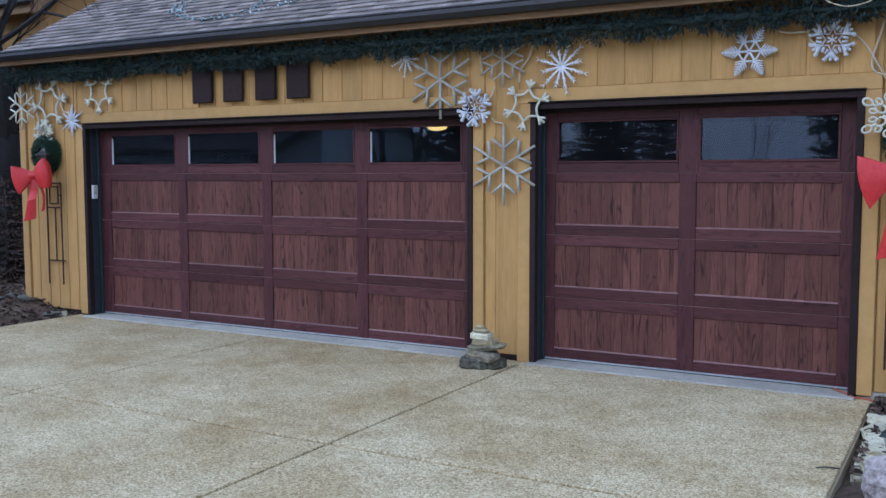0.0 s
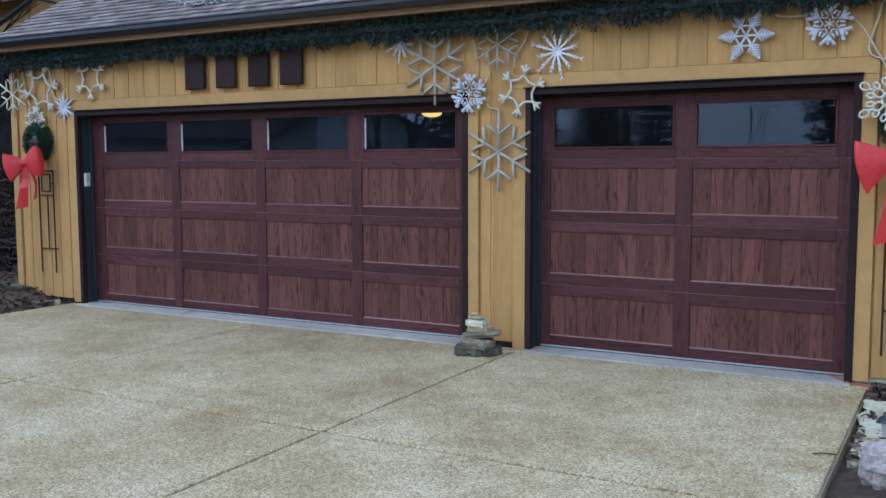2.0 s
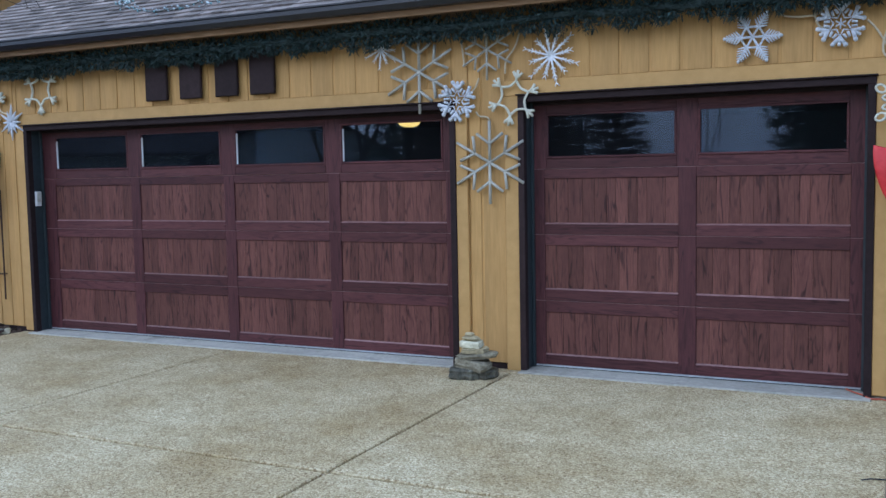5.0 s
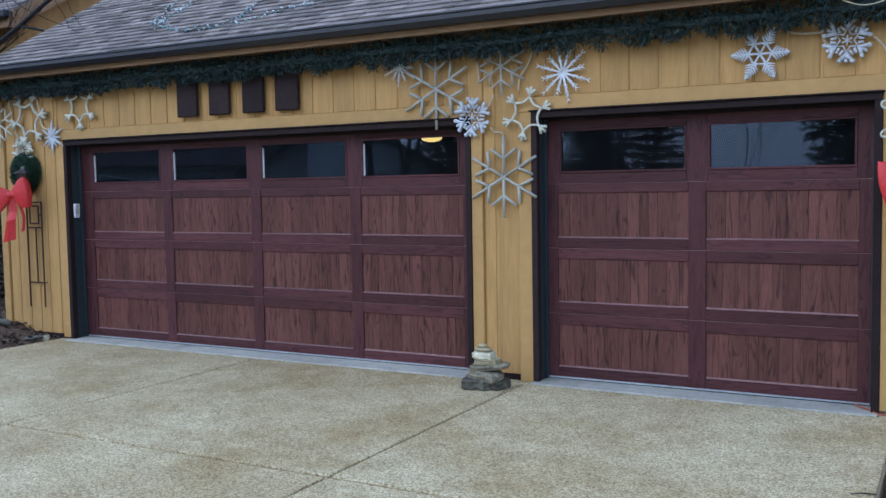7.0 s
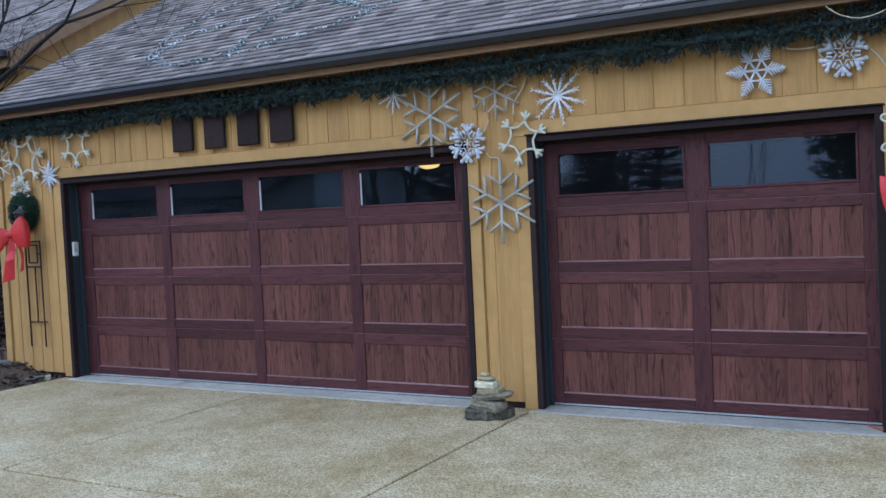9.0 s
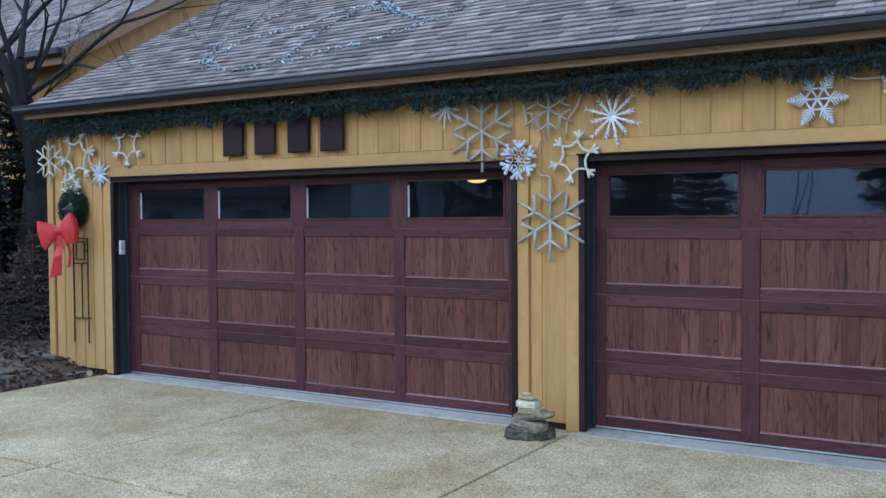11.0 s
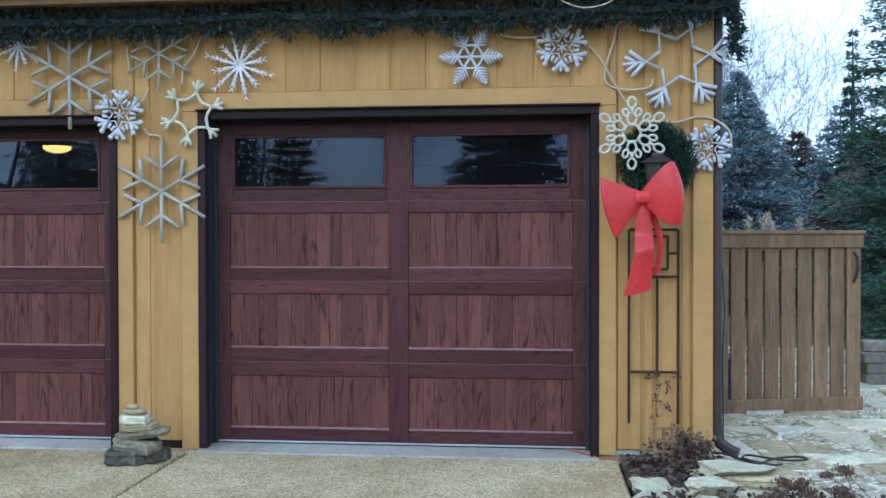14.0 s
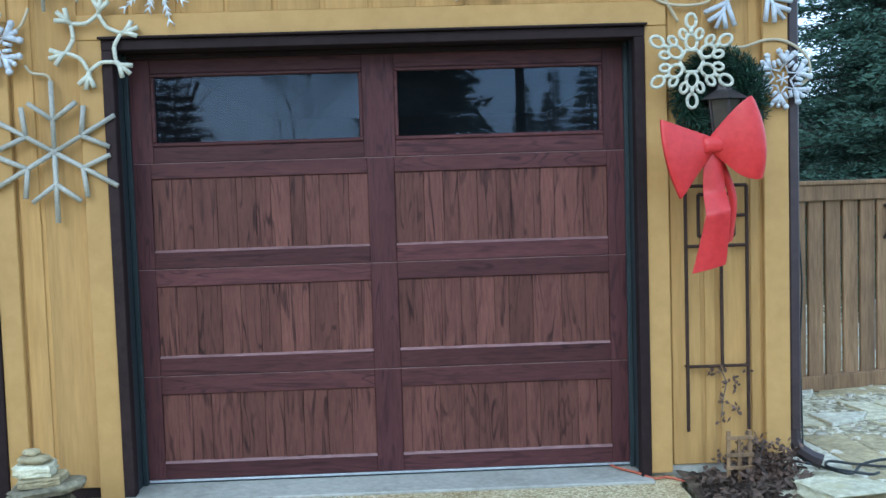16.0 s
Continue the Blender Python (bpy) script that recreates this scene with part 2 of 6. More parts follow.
M_LITTER = surf("brown_leaf_mulch", (0.045, 0.028, 0.018), (0.16, 0.11, 0.075), 26, 0.95, vary=0.4, bumps=0.8, stain=(0.20, 0.16, 0.11), dist=0.02)
M_STONE = surf("pale_flagstone", (0.400, 0.375, 0.248), (0.800, 0.770, 0.576), 22, 0.85, vary=0.3, bumps=1.0, stain=(0.460, 0.420, 0.234), stain_scale=2.2, dist=0.015)
M_STONE_GREY = surf("grey_slate", (0.055, 0.062, 0.055), (0.22, 0.225, 0.195), 24, 0.8, vary=0.45, bumps=0.8, stain=(0.20, 0.19, 0.13), stain_scale=2.5, dist=0.012)
M_STONE_TAN = surf("tan_sandstone", (0.300, 0.245, 0.130), (0.640, 0.555, 0.335), 26, 0.85, vary=0.35, bumps=0.9, stain_scale=2.5, stain=(0.260, 0.230, 0.144), dist=0.012)
M_GRANITE = surf("pink_grey_granite", (0.36, 0.31, 0.29), (0.78, 0.70, 0.67), 40, 0.9, vary=0.3, bumps=1.0, stain=(0.50, 0.43, 0.41), stain_scale=3.0, dist=0.02)
M_WHITEROCK = surf("white_limestone", (0.430, 0.415, 0.325), (0.860, 0.845, 0.710), 22, 0.85, vary=0.3, bumps=1.0, stain=(0.520, 0.470, 0.297), stain_scale=2.0, dist=0.02)
M_ALU = surf("pale_weathered_aluminium", (0.42, 0.44, 0.46), (0.60, 0.62, 0.64), 30, 0.45, 0.4, 0.1, vary=0.2)
M_GRASS = surf("dull_winter_grass", (0.05, 0.06, 0.02), (0.14, 0.13, 0.06), 9, 0.95, vary=0.4, bumps=0.6, dist=0.03)

def gravel(name):
    """Pale broken stone chips with dark gaps."""
    m, nt, b = base(name, 0.9)
    vec, _ = coords(nt, (1, 1, 1), False)
    warp = nt.nodes.new("ShaderNodeTexVoronoi")
    warp.inputs["Scale"].default_value = 26.0
    nt.links.new(vec, warp.inputs["Vector"])
    sep = nt.nodes.new("ShaderNodeSeparateColor")
    nt.links.new(warp.outputs["Color"], sep.inputs["Color"])
    chip = ramp(nt, sep.outputs["Green"], ((0.0, (0.22, 0.20, 0.14)), (0.3, (0.44, 0.41, 0.30)), (0.65, (0.64, 0.615, 0.475)), (1.0, (0.80, 0.79, 0.70))))
    gap = ramp(nt, warp.outputs["Distance"], ((0.35, (1, 1, 1)), (0.8, (0.50, 0.48, 0.42))))
    col = mixc(nt, 1.0, chip, gap, "MULTIPLY")
    col = mixc(nt, 1.0, col, ramp(nt, noise_node(nt, vec, 3.0, 5, 0.7), ((0.3, (0.7, 0.68, 0.6)), (0.7, (1.1, 1.1, 1.05)))), "MULTIPLY")
    nt.links.new(col, b.inputs["Base Color"])
    inv = nt.nodes.new("ShaderNodeMath")
    inv.operation = "SUBTRACT"
    inv.inputs[0].default_value = 1.0
    nt.links.new(warp.outputs["Distance"], inv.inputs[1])
    bump(nt, b, inv.outputs[0], 0.9, 0.02)
    return m


M_GRAVEL = gravel("pale_broken_gravel")

# ---- ground ----
DR_L, DR_R = -5.58, 2.62
bm = bmesh.new()
bmesh.ops.create_grid(bm, x_segments=2, y_segments=2, size=400.0)
for v in bm.verts:
    v.co.z = -0.10
tagged(part("ground", bm, M_GRASS), "dull brown-green winter ground reaching to the horizon", "ground", kind="structure")

# leaf-mulch beds on both sides of the driveway
def bed(name, x0, x1, y0, y1, rise, label, n=40):
    bm = bmesh.new()
    bmesh.ops.create_grid(bm, x_segments=n, y_segments=n, size=0.5)
    for v in bm.verts:
        u, w = v.co.x + 0.5, v.co.y + 0.5
        x, y = x0 + u * (x1 - x0), y0 + w * (y1 - y0)
        v.co = Vector((x, y, rise(x, y) + 0.035 * noise.noise(Vector((x * 2.2, y * 2.2, 3))) + 0.018 * noise.noise(Vector((x * 7, y * 7, 9)))))
    return tagged(part(name, bm, M_LITTER, smooth=True), label, "garden bed", kind="structure")


def rise_left(x, y):
    return -0.06 + 0.20 * min(1.0, max(0.0, (DR_L - x) / 0.8)) * min(1.0, max(0.15, (y + 2.5) / 2.0))


def rise_right(x, y):
    return -0.075 + 0.11 * min(1.0, max(0.0, (x - DR_R) / 0.6)) * min(1.0, max(0.0, (-1.55 + 0.42 * min(1.0, max(0.0, (x - 3.1) / 0.5)) - y) / 0.35))


bed("ground_bed_1", -14.0, DR_L + 0.03, -9.0, 9.0, rise_left, "brown leaf mulch beside the driveway", 90)
bed("ground_bed_2", DR_R - 0.04, 6.6, -5.69, -0.05, rise_right, "leaf-strewn bed with rocks beside the driveway", 80)

bed("ground_bed_3", DR_R + 0.005, 3.30, -0.62, 0.015, lambda x, y: 0.004 - 0.05 * max(0.0, (x - 3.0) / 0.3), "dark leaf-strewn soil at the wall foot", 40)

# the driveway: slabs with sunk joints
drive = tagged(part("driveway", boxm(DR_L, DR_R, -9.5, 0.0, -0.12, -0.022), M_JOINT), "pale tan exposed-aggregate concrete driveway with sunk joints", "driveway", kind="structure")
xs, ys = [DR_L, -2.78, -0.065, DR_R], [-9.5, -8.2, -5.48, -2.75, -0.070]
for i in range(3):
    for j in range(4):
        ob = part("slab", boxm(xs[i] + 0.012, xs[i + 1] - 0.012, ys[j] + 0.017, ys[j + 1] - (0.017 if j < 3 else 0.04), -0.10, 0.0, 0.006), M_DRIVE, drive)
for j in range(2):
    part("slab", boxm(DR_R + 0.001, 6.2, ys[j] + 0.018, ys[j + 1] - 0.018, -0.10, 0.0, 0.006), M_DRIVE, drive)
for x0, x1 in ((DR_L, -5.402), (-0.543, -0.012), (2.502, DR_R)):
    part("slab", boxm(x0, x1, -0.108, 0.018, -0.10, -0.002, 0.004), M_DRIVE, drive)
for x0, x1, n in ((-5.398, -0.547, 1), (-0.008, 2.498, 2)):
    tagged(part("door_sill_%d" % n, boxm(x0, x1, -0.105, 0.55, -0.10, 0.010, 0.004), M_CONC), "smooth pale grey concrete sill under the garage door", "sill", kind="structure")

# ---- garage walls ----
WL, WR, WT = -6.48, 3.18, 2.84          # left corner, right corner, top
D1 = (-5.40, -0.545)                    # outer edges of the casing, wide door
D2 = (-0.010, 2.50)                        # outer edges of the casing, single door
HEAD1, HEAD2, CAS = 2.122, 2.146, 0.050  # tops of the two casings, width of the casing
wall = thing("wall_front", "ochre-yellow vertical board siding garage wall", "wall", kind="structure")
for x0, x1, z0, z1 in ((WL, D1[0], 0.05, WT), (D1[1], D2[0], 0.05, WT), (D2[1], WR, 0.05, WT), (D1[0], D1[1], HEAD1, WT), (D2[0], D2[1], HEAD2, WT)):
    part("sheathing", boxm(x0, x1, 0.012, 0.14, z0, z1), M_SIDING, wall)
# recessed base coloured dark brown to give the shadow gap under the siding
for x0, x1 in ((WL + 0.02, D1[0]), (D1[1], D2[0])):
    tagged(part("base_board", boxm(x0, x1, 0.02, 0.16, -0.3, 0.06), M_BROWN, wall), "recessed dark brown base painted as the shadow gap under the siding")
tagged(part("foundation", boxm(D2[1], WR - 0.02, 0.02, 0.16, -0.3, 0.06), M_CONC, wall), "grey concrete foundation under the siding")


def siding_run(x0, x1, z0, z1, start, pitch, gap=0.021, proud=0.0):
    x = start
    while x < x1 - 0.02:
        a, b = max(x0, x + gap / 2), min(x1, x + pitch - gap / 2)
        if b - a > 0.02:
            part("board", boxm(a, b, 0.0035 - proud, 0.0125, z0, z1, 0.003), M_SIDING, wall)
        x += pitch


PITCH = 0.222
siding_run(WL + 0.10, D1[0] - 0.12, 0.05, WT, WL + 0.10, 0.163)
for x0, x1 in ((D1[1] + 0.10, -0.33), (-0.33, -0.115), (D2[1] + 0.105, 2.765), (2.765, 2.838), (2.838, 2.99), (2.99, WR - 0.12)):
    siding_run(x0, x1, 0.05, WT, x0, x1 - x0)
siding_run(D1[0] - 0.12, D1[1] + 0.10, HEAD1 + 0.12, WT, D1[0] - 0.06, PITCH)
siding_run(D2[0] - 0.115, D2[1] + 0.105, HEAD2 + 0.12, WT, -0.104, PITCH)
for x0, x1, z0, z1 in ((WL, WL + 0.10, 0.06, WT), (WR - 0.12, WR, 0.09, WT), (D1[0] - 0.12, D1[0], 0.02, HEAD1), (D1[1], D1[1] + 0.10, 0.06, HEAD1),
                       (D2[0] - 0.115, D2[0], 0.0, HEAD2), (D2[1], D2[1] + 0.105, 0.02, HEAD2)):
    part("corner_board", boxm(x0, x1, -0.022, 0.0125, z0, z1, 0.004), M_TRIM, wall)
for x0, x1, top in ((D1[0] - 0.12, D1[1] + 0.10, HEAD1), (D2[0] - 0.115, D2[1] + 0.105, HEAD2)):
    part("header_board", boxm(x0, x1, -0.020, 0.0125, top + 0.002, top + 0.117, 0.004), M_TRIM, wall)

side = tagged(part("wall_side", boxm(WR - 0.14, WR - 0.003, 0.143, 9.0, -0.2, WT), M_SIDING), "ochre-yellow board side wall of the garage", "wall", kind="structure")
tagged(part("wall_left", boxm(WL + 0.003, WL + 0.14, 0.143, 9.0, -0.2, WT), M_SIDING), "ochre-yellow board side wall of the garage", "wall", kind="structure")
tagged(part("wall_back", boxm(WL + 0.14, WR - 0.14, 7.0, 7.14, -0.2, WT), M_INTERIOR), "plain inner back wall of the garage", "wall", kind="structure")
tagged(part("ceiling", boxm(WL + 0.14, WR - 0.14, 0.40, 7.0, 2.315, 2.40), M_INTERIOR), "plain inner ceiling of the garage", "ceiling", kind="structure")
tagged(part("floor", boxm(WL + 0.14, WR - 0.14, 0.552, 7.0, -0.12, 0.010), M_CONC), "grey concrete floor inside the garage", "floor", kind="structure")
tagged(part("wall_divider", boxm(-0.40, -0.26, 0.35, 7.0, 0.012, 2.314), M_INTERIOR), "plain inner dividing wall of the garage", "wall", kind="structure")


# ---- garage doors ----
def casing(x0, x1, top, name, label):
    """Narrow brown casing with a drip cap, deep jambs and a deep head running back to the door."""
    c = thing(name, label, "door frame", kind="structure")
    y0, back = -0.035, DY + 0.052
    part("side_casing", boxm(x0, x0 + CAS, y0, 0.03, 0.0, top - CAS, 0.004), M_BROWN, c)
    part("side_casing", boxm(x1 - CAS, x1, y0, 0.03, 0.0, top - CAS, 0.004), M_BROWN, c)
    part("head_casing", boxm(x0, x1, y0, 0.03, top - CAS, top, 0.004), M_BROWN, c)
    part("drip_cap", boxm(x0 - 0.01, x1 + 0.01, y0 - 0.022, 0.0, top + 0.0005, top + 0.012, 0.003), M_BROWN, c, "weathered metal drip cap")
    part("jamb", boxm(x0 + 0.012, x0 + 0.045, 0.032, back, 0.013, top - 0.01, 0.003), M_JAMB, c, "dark grey-green jamb")
    part("jamb", boxm(x1 - 0.045, x1 - 0.012, 0.032, back, 0.013, top - 0.01, 0.003), M_JAMB, c, "dark grey-green jamb")
    part("head_jamb", boxm(x0 + 0.046, x1 - 0.046, 0.032, back, top - 0.045, top - 0.012, 0.003), M_BROWN, c)
    part("stop", boxm(x0 + 0.046, x0 + 0.068, DY - 0.032, DY - 0.004, 0.013, top - 0.05, 0.003), M_JAMB, c)
    part("stop", boxm(x1 - 0.068, x1 - 0.046, DY - 0.032, DY - 0.004, 0.013, top - 0.05, 0.003), M_JAMB, c)
    part("head_stop", boxm(x0 + 0.069, x1 - 0.069, DY - 0.032, DY - 0.004, top - 0.072, top - 0.046, 0.003), M_BROWN, c)
    return c


SEAMS = (0.030, 0.545, 1.069, 1.582, 2.108)
PANZ = ((0.112, 0.452), (0.634, 0.983), (1.152, 1.506), (1.661, 2.010))
DY = 0.15                                # face of the doors


def garage_door(label, x0, x1, panels, windows, seed):
    """Sectional door: three rows of planked panels under a row of windows."""
    rnd = random.Random(seed)
    d = thing("garage_door", label, "garage door", group="garage doors")
    n = len(panels)
    for k in range(4):
        z0, z1 = SEAMS[k] + 0.0008, SEAMS[k + 1] - 0.0008
        cols = windows if k == 3 else panels
        p0, p1 = PANZ[k]
        section = part("door_section", boxm(x0, x1, DY + 0.022, DY + 0.05, z0, p0 if k == 3 else z1), M_STILE, d)
        if k == 3:
            part("top_backing", boxm(x0, x1, DY + 0.022, DY + 0.05, p1, z1), M_STILE, d)
        # uprights
        edges = [x0] + [e for c in cols for e in c] + [x1]
        for i in range(0, len(edges), 2):
            part("stile", boxm(edges[i], edges[i + 1], DY, DY + (0.05 if k == 3 else 0.0215), z0, z1, 0.0022), M_STILE, d)
        for a, b in cols:
            part("rail", boxm(a, b, DY + 0.0015, DY + 0.0215, z0, p0, 0.003), M_RAIL, d)
            part("rail", boxm(a, b, DY + 0.0015, DY + 0.0215, p1, z1, 0.003), M_RAIL, d)
            if k < 3:
                # sloped moulding under the panel, its lit face paled through M_BEAD
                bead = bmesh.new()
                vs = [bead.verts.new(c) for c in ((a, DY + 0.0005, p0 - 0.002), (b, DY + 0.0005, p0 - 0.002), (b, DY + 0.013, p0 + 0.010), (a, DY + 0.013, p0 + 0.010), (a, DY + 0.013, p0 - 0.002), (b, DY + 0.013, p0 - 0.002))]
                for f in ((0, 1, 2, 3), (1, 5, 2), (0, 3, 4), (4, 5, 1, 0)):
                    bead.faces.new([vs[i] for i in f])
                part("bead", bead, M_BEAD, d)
                m = 11
                w = (b - a) / m
                x = a
                while x < b - 0.01:
                    ww = w * rnd.choice((0.75, 1.0, 1.0, 1.25, 1.5))
                    e = min(b, x + ww)
                    if b - e < 0.035:
                        e = b
                    part("plank", boxm(x + 0.0006, e - 0.0006, DY + 0.012 + rnd.uniform(-0.001, 0.001), DY + 0.0215, p0, p1, 0.0018), M_PLANK, d)
                    x = e
            else:
                fr = 0.018
                bm = bmesh.new()
                for q in ((a, b, p0, p0 + fr), (a, b, p1 - fr, p1), (a, a + fr, p0 + fr, p1 - fr), (b - fr, b, p0 + fr, p1 - fr)):
                    box(bm, q[0], q[1], DY - 0.006, DY + 0.03, q[2], q[3], 0.004)
                win = part("window_unit", bm, M_RAIL, d, "dark stained window surround")
                pane = part("pane", boxm(a + fr, b - fr, DY + 0.016, DY + 0.020, p0 + fr, p1 - fr), M_GLASS, win, "dark reflecting glass pane")
                pane.visible_shadow = False
                if n == 4:
                    part("sash_edge", boxm(a + fr, a + fr + 0.011, DY + 0.004, DY + 0.0155, p0 + fr + 0.004, p1 - fr - 0.03), M_WHITE, win, "white edge of the sash")
    # thin pale strips painted as the highlight along each section's top edge
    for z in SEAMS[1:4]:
        part("section_edge", boxm(x0 + 0.002, x1 - 0.002, DY - 0.0012, DY + 0.006, z - 0.0035, z - 0.0005), M_BEAD, d, "pale strip painted as the highlight on a door section's top edge")
    part("seal_retainer", boxm(x0, x1, DY - 0.004, DY + 0.045, 0.0185, 0.0292, 0.002), M_ALU, d, "pale metal seal retainer")
    part("bottom_seal", boxm(x0, x1, DY + 0.002, DY + 0.045, 0.0125, 0.018), M_JAMB, d, "dark rubber bottom seal")
    return d


casing(*D1, HEAD1, "door_frame_1", "dark brown wooden frame of the wide garage door")
casing(*D2, HEAD2, "door_frame_2", "dark brown wooden frame of the single garage door")
W1 = [(-5.165 + i * 1.146, -5.165 + i * 1.146 + 0.988) for i in range(4)]
garage_door("dark red-brown stained wide wooden garage door, closed", D1[0] + 0.05, D1[1] - 0.05, [(a - 0.02, b + 0.02) for a, b in W1], W1, 3)
W2 = [(0.155, 1.168), (1.321, 2.334)]
garage_door("dark red-brown stained single wooden garage door, closed", D2[0] + 0.05, D2[1] - 0.05, [(0.137, 1.180), (1.309, 2.350)], W2, 5)

# hanging lamp inside the garage
lamp = thing("ceiling_lamp", "glowing warm round lamp hanging inside the garage", "lamp", (-1.60, 1.2, 2.315))
bm = bmesh.new()
bmesh.ops.create_cone(bm, cap_ends=True, segments=20, radius1=0.05, radius2=0.06, depth=0.02, matrix=Matrix.Translation((0, 0, -0.01)))
tube(bm, [(0, 0, -0.02), (0, 0, -0.235)], 0.012, 8)
part("stem", bm, M_WHITE, lamp)
bm = bmesh.new()
bmesh.ops.create_cone(bm, cap_ends=True, segments=24, radius1=0.115, radius2=0.09, depth=0.02, matrix=Matrix.Translation((0, 0, -0.245)))
part("lamp_base", bm, M_WHITE, lamp)
bm = bmesh.new()
bmesh.ops.create_uvsphere(bm, u_segments=20, v_segments=10, radius=0.105, matrix=Matrix.Translation((0, 0, -0.262)) @ Matrix.Diagonal((1, 1, 0.42, 1)))
for v in bm.verts:
    v.co.z = min(v.co.z, -0.256)
part("diffuser", bm, glow("lamp_glow", (1.0, 0.60, 0.14), 3.6), lamp, "glowing warm diffuser", True)

# ---- roof ----
EY, EZ, SL = -0.30, 2.93, 0.57           # eave line and slope
RX0, RX1 = -6.53, 3.30
RS = -6.36                               # left edge of the shingles
ang = math.atan(SL)
RIDGE = 4.6
roof = thing("roof", "grey-brown asphalt shingle garage roof", "roof", kind="structure")
bm = bmesh.new()
for y0, y1, zz0, zz1 in ((EY + 0.02, RIDGE, EZ + 0.011 - 0.03, EZ + SL * (RIDGE - EY) - 0.03),):
    vs = [bm.verts.new(c) for c in ((RS, y0, zz0), (RX1, y0, zz0), (RX1, y1, zz1), (RS, y1, zz1), (RS, y0, zz0 - 0.06), (RX1, y0, zz0 - 0.06), (RX1, y1, zz1 - 0.06), (RS, y1, zz1 - 0.06))]
    for f in ((0, 1, 2, 3), (7, 6, 5, 4), (0, 4, 5, 1), (1, 5, 6, 2), (2, 6, 7, 3), (3, 7, 4, 0)):
        bm.faces.new([vs[i] for i in f])
part("roof_deck", bm, M_BROWN, roof)
bm = bmesh.new()
zr = EZ + SL * (RIDGE - EY)
vs = [bm.verts.new(c) for c in ((RX0, RIDGE, zr), (RX1, RIDGE, zr), (RX1, RIDGE + 4.9, EZ), (RX0, RIDGE + 4.9, EZ), (RX0, RIDGE, zr - 0.08), (RX1, RIDGE, zr - 0.08), (RX1, RIDGE + 4.9, EZ - 0.08), (RX0, RIDGE + 4.9, EZ - 0.08))]
for f in ((0, 1, 2, 3), (7, 6, 5, 4), (0, 4, 5, 1), (1, 5, 6, 2), (2, 6, 7, 3), (3, 7, 4, 0)):
    bm.faces.new([vs[i] for i in f])
part("roof_back", bm, M_SHINGLE, roof)
part("fascia", boxm(RX0 + 0.02, RX1 - 0.01, EY + 0.03, EY + 0.055, 2.788, 2.895, 0.003), M_FASCIA, roof, "tan painted fascia board")
part("soffit", boxm(RX0 + 0.02, RX1 - 0.01, EY + 0.056, -0.0045, 2.80, 2.82), M_FASCIA, roof)
for x in (WL, WR - 0.12):
    bm = bmesh.new()
    for xx in (x, x + 0.12):
        for y, z in ((0.0, WT), (9.1, WT), (RIDGE, zr - 0.09)):
            bm.verts.new((xx, y, z))
    bm.verts.ensure_lookup_table()
    for f in ((0, 1, 2), (5, 4, 3), (0, 3, 4, 1), (1, 4, 5, 2), (2, 5, 3, 0)):
        bm.faces.new([bm.verts[i] for i in f])
    part("gable", bm, M_SIDING, roof, "ochre-yellow gable end")

gutter = thing("gutter", "dark painted metal gutter along the eave", "gutter", (0, 0, 0))
prof = [(EY + 0.027, 2.925), (EY + 0.027, 2.835), (EY - 0.05, 2.835), (EY - 0.085, 2.872), (EY - 0.085, 2.905), (EY - 0.10, 2.912), (EY - 0.10, 2.922), (EY - 0.078, 2.922), (EY - 0.078, 2.876), (EY - 0.046, 2.842), (EY + 0.02, 2.842), (EY + 0.02, 2.925)]
bm = bmesh.new()
ra, rb = [bm.verts.new((RX0 - 0.02, y, z)) for y, z in prof], [bm.verts.new((RX1 + 0.02, y, z)) for y, z in prof]
for i in range(len(prof)):
    j = (i + 1) % len(prof)
    bm.faces.new((ra[i], ra[j], rb[j], rb[i]))
bm.faces.new(ra[::-1])
bm.faces.new(rb)
part("trough", bm, M_GUTTER, gutter)
for x in (RX0 - 0.018, RX1 + 0.013):
    part("end_cap", boxm(x, x + 0.005, EY - 0.084, EY + 0.026, 2.837, 2.92), M_GUTTER, gutter)

spout = thing("downspout", "dark brown metal downspout at the garage corner", "downspout")
M_SPOUT = surf("dark_brown_metal", (0.030, 0.020, 0.022), (0.05, 0.034, 0.036), 20, 0.4, vary=0.2, bumps=0.05)
part("pipe", boxm(WR + 0.003, WR + 0.055, -0.015, 0.055, 0.20, 2.80, 0.008), M_SPOUT, spout)
bm = bmesh.new()
tube(bm, [(WR + 0.029, 0.02, 0.215), (WR + 0.030, 0.015, 0.15), (WR + 0.05, 0.005, 0.10), (WR + 0.10, -0.015, 0.065), (WR + 0.145, -0.035, 0.048)], [0.034, 0.035, 0.036, 0.036, 0.037], 8)
part("elbow", bm, M_SPOUT, spout)
bm = bmesh.new()
tube(bm, [(WR + 0.036, 0.02, 2.78), (WR + 0.045, -0.05, 2.82), (WR + 0.05, -0.25, 2.86)], 0.042, 8)
part("upper_elbow", bm, M_SPOUT, spout)

